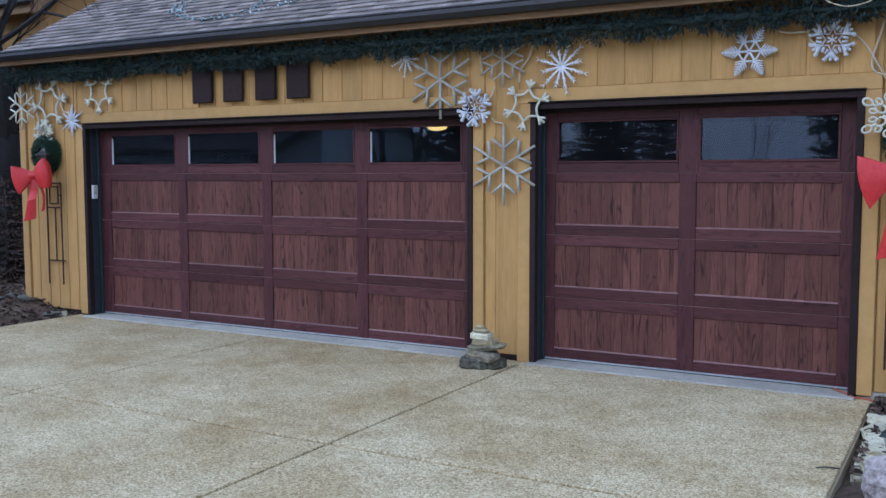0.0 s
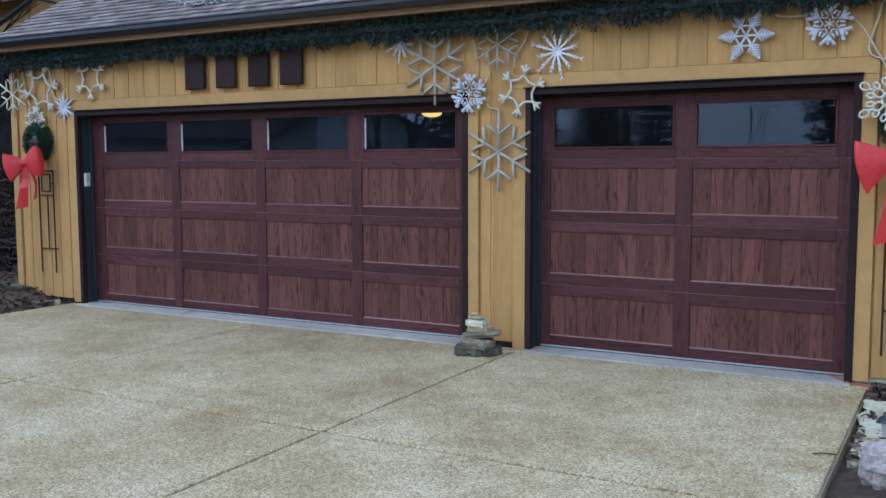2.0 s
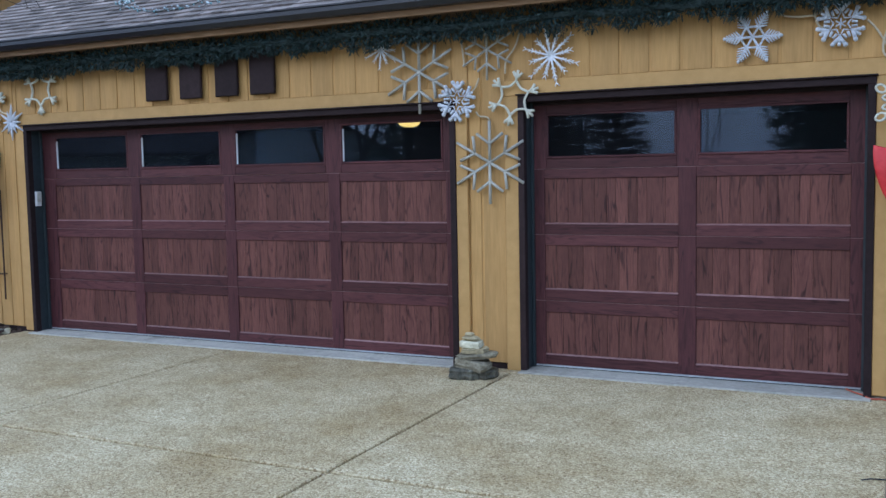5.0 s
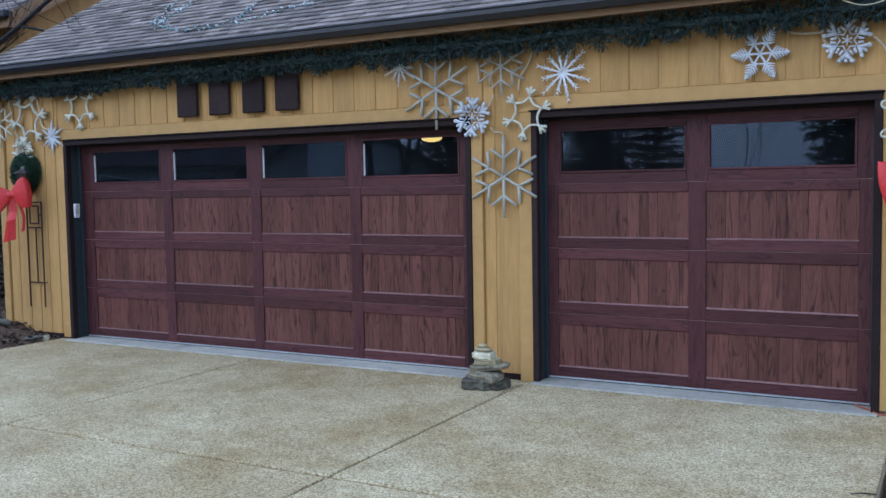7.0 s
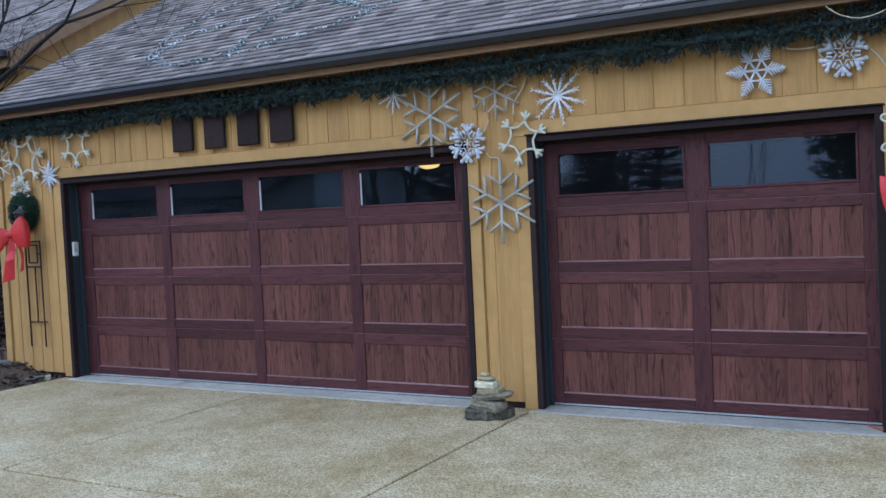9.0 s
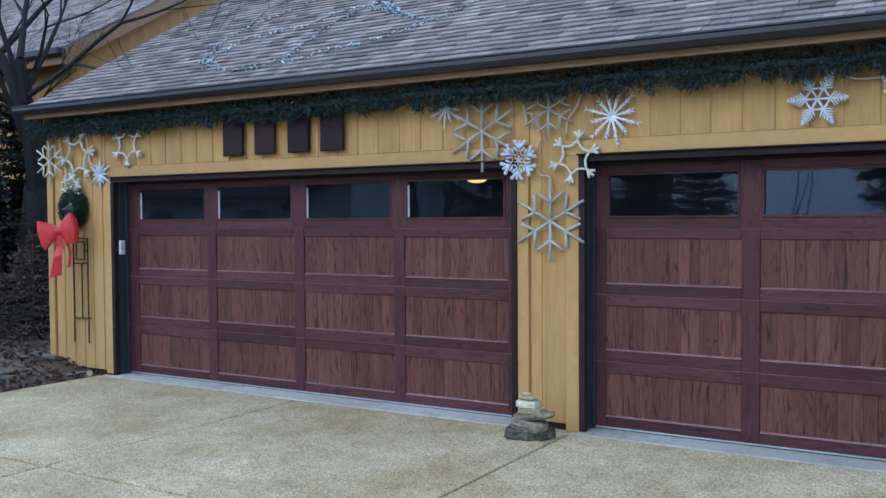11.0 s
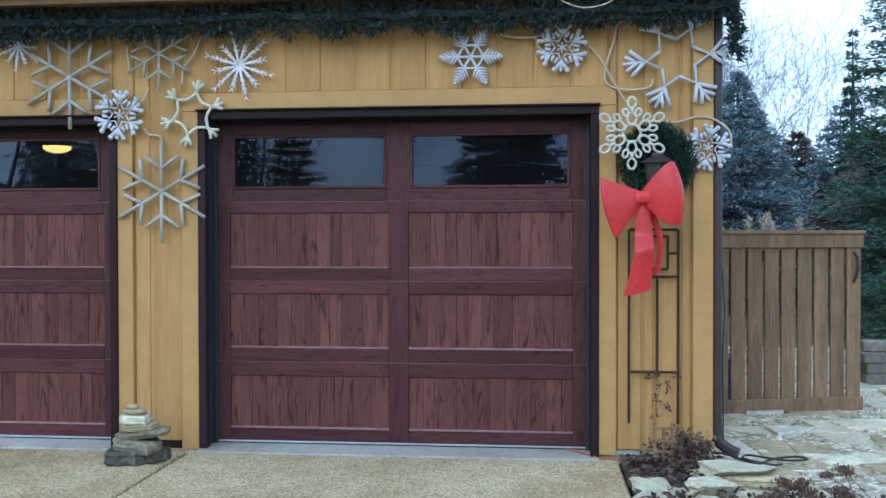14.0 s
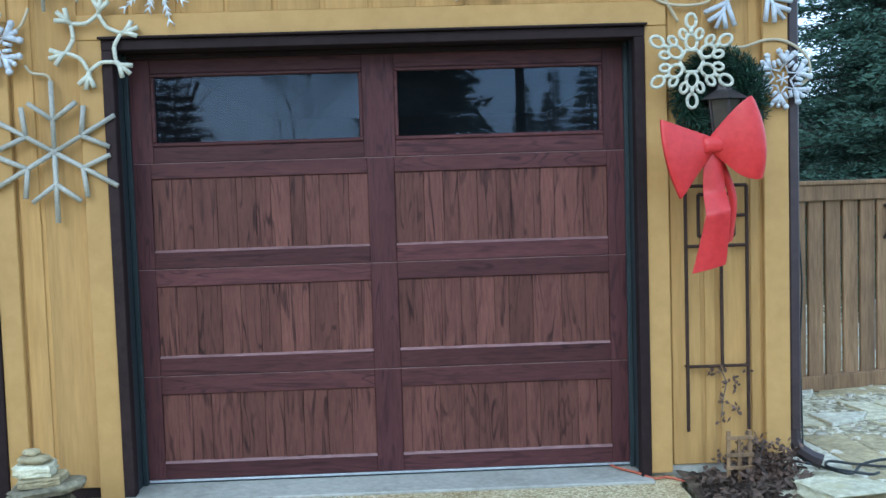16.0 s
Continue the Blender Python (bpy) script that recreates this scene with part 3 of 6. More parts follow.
# ---- fence ----
FA, FB = Vector((3.19, 1.56, 0)), Vector((4.67, 1.93, 0))
fence = thing("fence", "tan stained board fence with flat top rail", "fence", FA)
fence.rotation_euler = (0, 0, math.atan2(FB.y - FA.y, FB.x - FA.x))
FLEN = (FB - FA).length
part("top_rail", boxm(0, FLEN, -0.05, 0.035, 1.26, 1.365, 0.006), M_FENCE, fence)
part("cap_rail", boxm(-0.01, FLEN + 0.01, -0.065, 0.06, 1.366, 1.395, 0.006), M_FENCE, fence)
part("bottom_rail", boxm(0, FLEN, -0.05, 0.035, -0.02, 0.085, 0.006), M_FENCE, fence)
part("back_rail", boxm(0, FLEN, 0.036, 0.075, 1.15, 1.24, 0.004), M_FENCE, fence)
nb = 11
for i in range(nb):
    x0 = 0.01 + i * (FLEN - 0.01) / nb
    ob = part("board", boxm(-0.0585, 0.0585, -0.011, 0.011, -0.6, 0.6, 0.004), M_FENCE, fence)
    tilt = 0.022 if i == 1 else random.Random(i).uniform(-0.004, 0.004)
    ob.matrix_basis = pose(x0 + (FLEN / nb) / 2, -0.012, 0.672, 0, math.degrees(tilt), 0)

# ---- roof shingles ----
COS, SIN = math.cos(ang), math.sin(ang)


def on_roof(x, s, h=0.0):
    """A point s metres up the slope from the eave and h above the deck."""
    return Vector((x, EY + s * COS - h * SIN, EZ + s * SIN + h * COS))


EXPO = 0.112
tab_meshes = []
for w in (0.13, 0.17, 0.22):
    bm = bmesh.new()
    vs = [bm.verts.new(c) for c in ((0.002, 0, 0.012), (w - 0.002, 0, 0.012), (w - 0.002, 0.15, -0.007), (0.002, 0.15, -0.007), (0.002, 0, -0.010), (w - 0.002, 0, -0.010), (w - 0.002, 0.15, -0.013), (0.002, 0.15, -0.013))]
    for f in ((0, 1, 2, 3), (0, 4, 5, 1), (1, 5, 6, 2), (3, 7, 4, 0)):
        bm.faces.new([vs[i] for i in f])
    tab_meshes.append((w, to_mesh("shingle", bm, M_SHINGLE)))
rnd = random.Random(11)
far_v, far_f = [], []
roof_turn = Matrix.Rotation(ang, 4, "X")
count = 0
for row in range(49):
    x = RS - rnd.uniform(0, 0.2)
    while x < RX1:
        w, me = rnd.choice(tab_meshes)
        lift = rnd.choice((0.0, 0.001, 0.004))
        x_end = min(x + w, RX1)
        a = max(x, RS)
        if x_end - a > 0.03:
            if row < 9 and a == x and x_end == x + w and count < 300:
                piece("shingle", me, roof, Matrix.Translation(on_roof(x, row * EXPO - 0.01, 0.006 + lift)) @ roof_turn)
                count += 1
            else:
                i = len(far_v)
                for xx, s, h in ((a, 0, 0.012), (x_end, 0, 0.012), (x_end, 0.15, -0.007), (a, 0.15, -0.007), (a, 0, -0.010), (x_end, 0, -0.010)):
                    far_v.append(on_roof(xx, row * EXPO - 0.01 + s, h + 0.006 + lift))
                far_f += [(i, i + 1, i + 2, i + 3), (i, i + 4, i + 5, i + 1)]
        x = x_end if x_end < RX1 else RX1 + 1


def island_tone(name, dark, light, rough=0.9, scale=90, vary=0.5, bumps=0.4, trans=0.0):
    """Like surf, but with a tone of its own for each loose piece of one mesh."""
    m, nt, b = base(name, rough)
    vec, _ = coords(nt, (1, 1, 1), False)
    fine = noise_node(nt, vec, scale, 5, 0.65)
    col = ramp(nt, fine, ((0.3, dark), (0.7, light)))
    geo = nt.nodes.new("ShaderNodeNewGeometry")
    own = ramp(nt, geo.outputs["Random Per Island"], ((0.0, (1 - vary,) * 3), (1.0, (1 + vary * 0.5,) * 3)))
    col = mixc(nt, 1.0, col, own, "MULTIPLY")
    nt.links.new(col, b.inputs["Base Color"])
    if bumps:
        bump(nt, b, fine, bumps, 0.004)
    return m


def from_lists(name, verts, faces, material, parent=None, label="", smooth=False):
    me = bpy.data.meshes.new(name)
    me.from_pydata([tuple(v) for v in verts], [], faces)
    me.materials.append(material)
    ob = new(name, me)
    ob.parent = parent
    return tagged(ob, label)


M_SHINGLE_FAR = island_tone("grey_brown_shingle_rows", (0.142, 0.119, 0.108), (0.345, 0.297, 0.266), vary=0.62, scale=160)
tagged(from_lists("shingle_field", far_v, far_f, M_SHINGLE_FAR, roof), kind="stuff")

# strings of small lights lying on the roof
M_BULB = surf("pale_bulb", (0.42, 0.50, 0.53), (0.70, 0.80, 0.83), 60, 0.25, vary=0.5, bumps=0)
M_WIRE_GREEN = surf("green_wire", (0.03, 0.05, 0.045), (0.05, 0.08, 0.07), 40, 0.6, bumps=0)
M_BULB_TEAL = surf("teal_bulb_cap", (0.12, 0.26, 0.28), (0.25, 0.42, 0.44), 40, 0.4, bumps=0)
STRINGS = (((-4.35, 0.77), (-4.53, 1.15), (-4.61, 1.57), (-4.44, 2.07), (-4.18, 2.4), (-3.88, 2.64), (-3.3, 2.95)),
           ((-4.24, 0.67), (-4.28, 1.21), (-4.21, 1.33), (-3.81, 1.46), (-3.52, 1.57), (-3.37, 1.84), (-3.02, 1.99)),
           ((-4.16, 0.58), (-3.85, 0.4), (-3.54, 0.32), (-3.22, 0.32), (-3.06, 0.47), (-3.09, 0.85), (-3.16, 1.4), (-3.09, 1.69), (-2.99, 1.94), (-2.39, 1.51), (-1.78, 1.04), (-1.54, 1.32), (-1.4, 1.73)),
           ((-2.98, 0.36), (-2.65, 0.51), (-2.26, 0.66), (-1.88, 0.86), (-1.78, 1.04)),
           ((-4.33, 0.75), (-4.38, 0.70), (-4.25, 0.62), (-4.2, 0.72), (-4.3, 0.8)),
           ((-2.99, 1.94), (-2.85, 2.1), (-2.7, 2.3), (-2.75, 1.85), (-2.45, 1.62), (-2.3, 1.42)))
for k, line in enumerate(STRINGS):
    ls = thing("light_string", "string of small pale teal-white bulbs lying on the shingles", "string lights", group="string lights on the roof")
    rnd = random.Random(50 + k)
    pts = []
    for a, b in zip(line, line[1:]):
        n = max(2, int(math.dist(a, b) / 0.045))
        for i in range(n):
            f = i / n
            pts.append((a[0] + (b[0] - a[0]) * f + rnd.gauss(0, 0.018), a[1] + (b[1] - a[1]) * f + rnd.gauss(0, 0.022)))
    bm = bmesh.new()
    tube(bm, [on_roof(x, s, 0.022 + rnd.uniform(0, 0.012)) for x, s in pts], 0.004, 4)
    part("wire", bm, M_WIRE_GREEN, ls)
    bulbs, caps = bmesh.new(), bmesh.new()
    for x, s in pts:
        r = rnd.uniform(0.006, 0.014)
        c = on_roof(x + rnd.gauss(0, 0.025), s + rnd.gauss(0, 0.03), 0.03 + rnd.uniform(0, 0.015))
        bmesh.ops.create_icosphere(bulbs, subdivisions=1, radius=r, matrix=Matrix.Translation(c))
        c = on_roof(x + rnd.gauss(0, 0.02), s + rnd.gauss(0, 0.02), 0.026)
        bmesh.ops.create_icosphere(caps, subdivisions=1, radius=r * 0.9, matrix=Matrix.Translation(c))
    tagged(part("bulb", bulbs, M_BULB, ls), "small pale bulbs", kind="stuff")
    tagged(part("bulb_cap", caps, M_BULB_TEAL, ls), "small teal caps", kind="stuff")


# ---- needles and leaves ----
def blades(samples, length, width, rnd, spread=0.6, cross=False):
    """Thin leaf blades: for each (place, way) one narrow kite."""
    verts, faces = [], []
    for p, d in samples:
        d = (Vector(d) + Vector((rnd.gauss(0, spread), rnd.gauss(0, spread), rnd.gauss(0, spread)))).normalized()
        side = d.cross(Vector((rnd.gauss(0, 1), rnd.gauss(0, 1), rnd.gauss(0, 1)))).normalized()
        ln, w = length * rnd.uniform(0.6, 1.2), width * rnd.uniform(0.7, 1.2)
        p = Vector(p)
        i = len(verts)
        verts += [p, p + d * ln * 0.5 + side * w, p + d * ln, p + d * ln * 0.5 - side * w]
        faces.append((i, i + 1, i + 2, i + 3))
    return verts, faces


M_GARLAND = island_tone("dark_green_garland", (0.009, 0.025, 0.026), (0.026, 0.056, 0.051), 0.7, 40, 0.5, 0)
M_WREATH = island_tone("green_wreath_needles", (0.010, 0.036, 0.022), (0.028, 0.080, 0.042), 0.6, 40, 0.5, 0)

rnd = random.Random(4)
gar = thing("garland", "dark green artificial pine garland hung under the eave", "garland")
core = []
x = WL - 0.02
while x < WR + 0.16:
    core.append(Vector((x, -0.13 + 0.03 * noise.noise(Vector((x * 1.9, 0, 0))), 2.70 + 0.03 * noise.noise(Vector((x * 1.3, 5, 0))) + 0.02 * noise.noise(Vector((x * 5.0, 9, 0))))))
    x += 0.05
bm = bmesh.new()
tube(bm, core, [0.035 + 0.015 * noise.noise(p * 4) for p in core], 6)
part("stem", bm, M_GARLAND, gar)
samples = []
for p in core:
    fat = 0.105 + 0.04 * noise.noise(Vector((p.x * 2.7, 1, 4)))
    for _ in range(75):
        a = rnd.uniform(0, 2 * math.pi)
        o = Vector((rnd.uniform(-0.04, 0.04), math.cos(a), math.sin(a)))
        samples.append((p + o * fat * rnd.uniform(0.1, 0.75), o + Vector((rnd.uniform(-0.6, 0.6), 0, 0))))
x = WL + 0.1
while x < WR:
    drop = rnd.uniform(0.02, 0.085)
    wide = rnd.uniform(0.06, 0.16)
    for _ in range(int(900 * wide)):
        u = rnd.gauss(0, 0.4)
        samples.append((Vector((x + u * wide, -0.12 + rnd.gauss(0, 0.03), 2.655 - drop * rnd.random() * max(0.0, 1 - u * u))), (rnd.gauss(0, 0.6), rnd.gauss(0, 0.4), -0.7)))
    x += rnd.uniform(0.12, 0.34)
from_lists("needles", *blades(samples, 0.06, 0.006, rnd), M_GARLAND, gar)
samples = []
hang = [Vector((3.22, -0.12, 2.74)), Vector((3.27, -0.13, 2.66)), Vector((3.30, -0.12, 2.56)), Vector((3.27, -0.12, 2.48)), Vector((3.31, -0.12, 2.42))]
bm = bmesh.new()
tube(bm, hang, [0.02, 0.02, 0.015, 0.012, 0.006], 6)
part("hanging_end", bm, M_GARLAND, gar)
for a, b in zip(hang, hang[1:]):
    for _ in range(160):
        p = a.lerp(b, rnd.random())
        samples.append((p + Vector((rnd.gauss(0, 0.02), rnd.gauss(0, 0.02), rnd.gauss(0, 0.02))), (rnd.gauss(0, 1), rnd.gauss(0, 1), rnd.gauss(0, 0.6))))
from_lists("hanging_needles", *blades(samples, 0.055, 0.007, rnd), M_GARLAND, gar)

# ---- four upright bars on the wall ----
for x0, x1 in ((-3.728, -3.47), (-3.32, -3.07), (-2.91, -2.66), (-2.525, -2.262)):
    bar = thing("wooden_bar", "plain dark brown raised wooden bar on the siding", "wall decoration", ((x0 + x1) / 2, 0.0, 2.285), "dark bars over the wide door")
    w = (x1 - x0) / 2
    part("bar_face", boxm(-w, w, -0.055, -0.018, 0.0, 0.395, 0.008), M_BROWN, bar)
    for z in (0.06, 0.33):
        part("spacer", boxm(-0.03, 0.03, -0.018, 0.0035, z, z + 0.03), M_BROWN, bar)

# ---- lit-rope snowflakes ----
M_ROPE = surf("grey_white_rope_light", (0.328, 0.320, 0.274), (0.459, 0.448, 0.385), 60, 0.5, vary=0.2, bumps=0.3)
M_CREAM = surf("cream_rope_light", (0.52, 0.52, 0.42), (0.68, 0.68, 0.56), 60, 0.5, vary=0.15, bumps=0.3)
M_FROST = surf("frosty_white_plastic", (0.47, 0.50, 0.54), (0.68, 0.71, 0.76), 60, 0.45, vary=0.15, bumps=0.3)
M_ICE = surf("bright_white_plastic", (0.64, 0.66, 0.69), (0.86, 0.88, 0.90), 60, 0.4, vary=0.08, bumps=0.2)
M_CORD = surf("cream_cord", (0.50, 0.42, 0.28), (0.62, 0.54, 0.38), 40, 0.6, bumps=0)


def seg(bm, pts, r, n=6):
    tube(bm, [(x, -0.018, z) for x, z in pts], r, n)


def rot(x, z, deg):
    c, s = math.cos(radians(deg)), math.sin(radians(deg))
    return x * c - z * s, x * s + z * c


def loop_pts(cx, cz, rx, rz, n=12, tilt=0):
    out = []
    for i in range(n + 1):
        a = 2 * math.pi * i / n
        x, z = rot(rx * math.cos(a), rz * math.sin(a), tilt)
        out.append((cx + x, cz + z))
    return out


def arm_classic(R):
    bm = bmesh.new()
    r = 0.038 * R
    seg(bm, [(0, 0), (0, R)], r)
    for sgn in (-1, 1):
        seg(bm, [(0, 0.45 * R), (sgn * 0.34 * R, 0.70 * R)], r)
    return bm


def arm_burst(R):
    """A thin ray with icy side needles, and a shorter ray half way to the next."""
    bm = bmesh.new()
    rnd = random.Random(int(R * 1000))

    def needle(x0, z0, x1, z1, r0, r1):
        tube(bm, [(x0, -0.020, z0), ((x0 + x1) / 2, -0.022, (z0 + z1) / 2), (x1, -0.016, z1)], [r0, (r0 + r1) / 2, r1], 5)

    for turn, ln in ((0, 1.0), (30, 0.74)):
        x, z = rot(0, ln * R, turn)
        needle(0, 0, x, z, 0.052 * R, 0.018 * R)
        for sgn in (-1, 1):
            dx, dz = rot(0, 0.15 * R, turn + sgn * 32)
            needle(x * 0.97, z * 0.97, x * 0.97 + dx, z * 0.97 + dz, 0.026 * R, 0.014 * R)
        for f in (0.38, 0.52, 0.66, 0.80):
            for sgn in (-1, 1):
                dx, dz = rot(0, rnd.uniform(0.10, 0.17) * R, turn + sgn * rnd.uniform(28, 46))
                needle(x * f, z * f, x * f + dx, z * f + dz, 0.028 * R, 0.012 * R)
    return bm


def arm_ring(R):
    """One of six: half of a bowed ring on each side of a forked stem."""
    bm = bmesh.new()
    r = 0.055 * R
    for sgn in (-1, 1):
        arc = []
        for k in range(6):
            q = 0.62 - 0.18 * math.sin(math.pi / 2 * k / 5) ** 0.8
            arc.append(rot(0, q * R, sgn * 30 * k / 5))
        seg(bm, arc, r * 0.85)
    seg(bm, [(0, 0.60 * R), (0, R)], r)
    for sgn in (-1, 1):
        seg(bm, [(0, 0.70 * R), (sgn * 0.17 * R, 0.92 * R)], r)
    return bm


def arm_dense(R):
    """Thin inner star with a fat forked knob at each of its points."""
    bm = bmesh.new()
    x, z = rot(0, 0.27 * R, 30)
    seg(bm, [(x, z), (0, 0.52 * R), (-x, z)], 0.036 * R)
    seg(bm, [(0, 0), (0, 0.22 * R)], 0.03 * R)
    seg(bm, [(0, 0.50 * R), (0, 0.84 * R)], 0.07 * R)
    for sgn in (-1, 1):
        fx, fz = sgn * 0.25 * R, 0.86 * R
        seg(bm, [(0, 0.56 * R), (fx, fz)], 0.085 * R)
        bmesh.ops.create_icosphere(bm, subdivisions=1, radius=0.115 * R, matrix=Matrix.Translation((fx, -0.02, fz)))
        seg(bm, [(sgn * 0.12 * R, 0.42 * R), (sgn * 0.27 * R, 0.60 * R)], 0.06 * R)
    bmesh.ops.create_icosphere(bm, subdivisions=1, radius=0.085 * R, matrix=Matrix.Translation((0, -0.02, 0.86 * R)))
    return bm


def arm_plate(R):
    """Flat lacy arm: a spine with leaf-like barbs, a petal ring at its root and a knob at its tip."""
    bm = bmesh.new()
    seg(bm, [(0, 0.0), (0, 0.94 * R)], 0.042 * R)
    for i in range(5):
        z = (0.40 + 0.105 * i) * R
        ln = (0.25 - 0.034 * i) * R
        for sgn in (-1, 1):
            tube(bm, [(0, -0.018, z), (sgn * ln * 0.5, -0.018, z + ln * 0.32), (sgn * ln, -0.016, z + ln * 0.72)], [0.034 * R, 0.036 * R, 0.016 * R], 6)
    for sgn in (-1, 1):
        x, z = rot(0, 0.36 * R, 30 * sgn)
        seg(bm, [(0, 0.40 * R), (x * 0.55, (z + 0.40 * R) * 0.5), (x, z)], 0.040 * R)
    bmesh.ops.create_icosphere(bm, subdivisions=1, radius=0.075 * R, matrix=Matrix.Translation((0, -0.018, 0.95 * R)))
    return bm


def arm_open(R):
    bm = bmesh.new()
    r = 0.033 * R
    x, z = rot(0, 0.34 * R, 30)
    seg(bm, [(x, z), (0, 0.58 * R), (-x, z)], r)
    seg(bm, [(0, 0.58 * R), (0, R)], r)
    for sgn in (-1, 1):
        seg(bm, [(0, 0.60 * R), (sgn * 0.24 * R, 0.86 * R)], r * 1.15)
        seg(bm, [(0, 0.74 * R), (sgn * 0.14 * R, 0.95 * R)], r * 1.15)
    return bm


def arm_loops(R):
    bm = bmesh.new()
    r = 0.038 * R
    x, z = rot(0, 0.26 * R, 30)
    seg(bm, [(x, z), (-x, z)], r)
    seg(bm, loop_pts(0, 0.84 * R, 0.11 * R, 0.15 * R), r)
    seg(bm, [(0, 0.56 * R), (0, 0.69 * R)], r * 1.3)
    seg(bm, loop_pts(0, 0.40 * R, 0.125 * R, 0.16 * R), r)
    for sgn in (-1, 1):
        seg(bm, loop_pts(sgn * 0.17 * R, 0.56 * R, 0.075 * R, 0.11 * R, tilt=-sgn * 20), r)
    return bm


def arm_spike(R):
    bm = bmesh.new()
    for a, ln in ((0, 1.0), (30, 0.7)):
        x, z = rot(0, ln * R, a)
        tube(bm, [(0, -0.02, 0), (x * 0.55, -0.022, z * 0.55), (x, -0.018, z)], [0.07 * R, 0.085 * R, 0.02 * R], 6)
    return bm


def snowflake(label, arm, R, x, z, material, turn=0, y=-0.024, arms=6, hub=0.065):
    sf = thing("snowflake_decoration", label, "snowflake", (x, y, z), "snowflakes on the garage wall")
    sf.rotation_euler = (0, radians(turn), 0)
    me = to_mesh("arm", arm(R), material, True)
    for k in range(arms):
        piece("arm", me, sf, pose(0, 0, 0, 0, 360 / arms * k, 0))
    bm = bmesh.new()
    bmesh.ops.create_uvsphere(bm, u_segments=10, v_segments=6, radius=hub * R, matrix=Matrix.Translation((0, -0.02, 0)) @ Matrix.Diagonal((1, 0.6, 1, 1)))
    if arm not in (arm_ring, arm_open, arm_loops, arm_dense):
        part("hub", bm, material, sf, smooth=True)
    else:
        bm.free()
    return sf


CLASSIC = "grey-white six-armed rope-light snowflake on the siding"
snowflake("large " + CLASSIC, arm_classic, 0.325, -0.243, 1.640, M_ROPE)
snowflake("large " + CLASSIC + " under the garland", arm_classic, 0.33, -0.848, 2.375, M_ROPE)
snowflake("medium " + CLASSIC + " under the garland", arm_classic, 0.235, -0.256, 2.515, M_ROPE)
snowflake("small white starburst snowflake with twelve rays", arm_burst, 0.155, -1.19, 2.583, M_ICE, 8, hub=0.03)
snowflake("bright white starburst snowflake with twelve branched rays", arm_burst, 0.212, 0.268, 2.428, M_ICE, -12, hub=0.03)
snowflake("cream ring-shaped snowflake with forked tips", arm_ring, 0.215, -0.035, 2.130, M_CREAM, 12, y=-0.035)
snowflake("dense frosty white snowflake beside the wide door", arm_dense, 0.168, -0.515, 2.128, M_FROST, 5, y=-0.035)
snowflake("lacy flat white snowflake over the single door", arm_plate, 0.195, 1.722, 2.453, M_FROST, 30)
snowflake("dense frosty white snowflake over the single door", arm_dense, 0.158, 2.278, 2.497, M_FROST, 3)
snowflake("large open star-shaped white snowflake with forked tips", arm_open, 0.325, 2.965, 2.42, M_FROST, 24)
snowflake("cream looped-rope snowflake beside the single door", arm_loops, 0.215, 2.685, 1.962, M_CREAM, 0, y=-0.13)
snowflake("dense frosty white snowflake at the wall corner", arm_dense, 0.145, 3.142, 1.88, M_FROST, 10, y=-0.03)
snowflake("small solid white star snowflake beside the wide door", arm_spike, 0.185, -5.545, 2.165, M_FROST, 0, y=-0.02)
snowflake("cream forked snowflake over the wide door", arm_ring, 0.245, -5.11, 2.465, M_CREAM, 0)
snowflake("cream ring-shaped snowflake with forked tips at the far corner", arm_ring, 0.30, -5.92, 2.375, M_CREAM, 20)
snowflake("large cream rope-light snowflake at the far wall corner", arm_classic, 0.25, -6.40, 2.34, M_CREAM, 0)
snowflake("small dense cream snowflake above a wreath", arm_dense, 0.17, -6.02, 2.03, M_CREAM, 10, y=-0.03)


def cord(label, pts, r=0.0075, material=None, name="cord", smooth_n=6):
    """A hanging cord through the given points of the wall (x, z) or of space."""
    P = [Vector((p[0], -0.028, p[1])) if len(p) == 2 else Vector(p) for p in pts]
    fine = []
    for i in range(len(P) - 1):
        p0, p1, p2, p3 = P[max(i - 1, 0)], P[i], P[i + 1], P[min(i + 2, len(P) - 1)]
        for k in range(smooth_n):
            t = k / smooth_n
            fine.append(0.5 * ((2 * p1) + (-p0 + p2) * t + (2 * p0 - 5 * p1 + 4 * p2 - p3) * t * t + (-p0 + 3 * p1 - 3 * p2 + p3) * t ** 3))
    fine.append(P[-1])
    bm = bmesh.new()
    tube(bm, fine, r, 6)
    return tagged(part(name, bm, material or M_CORD, smooth=True), label, "cord")


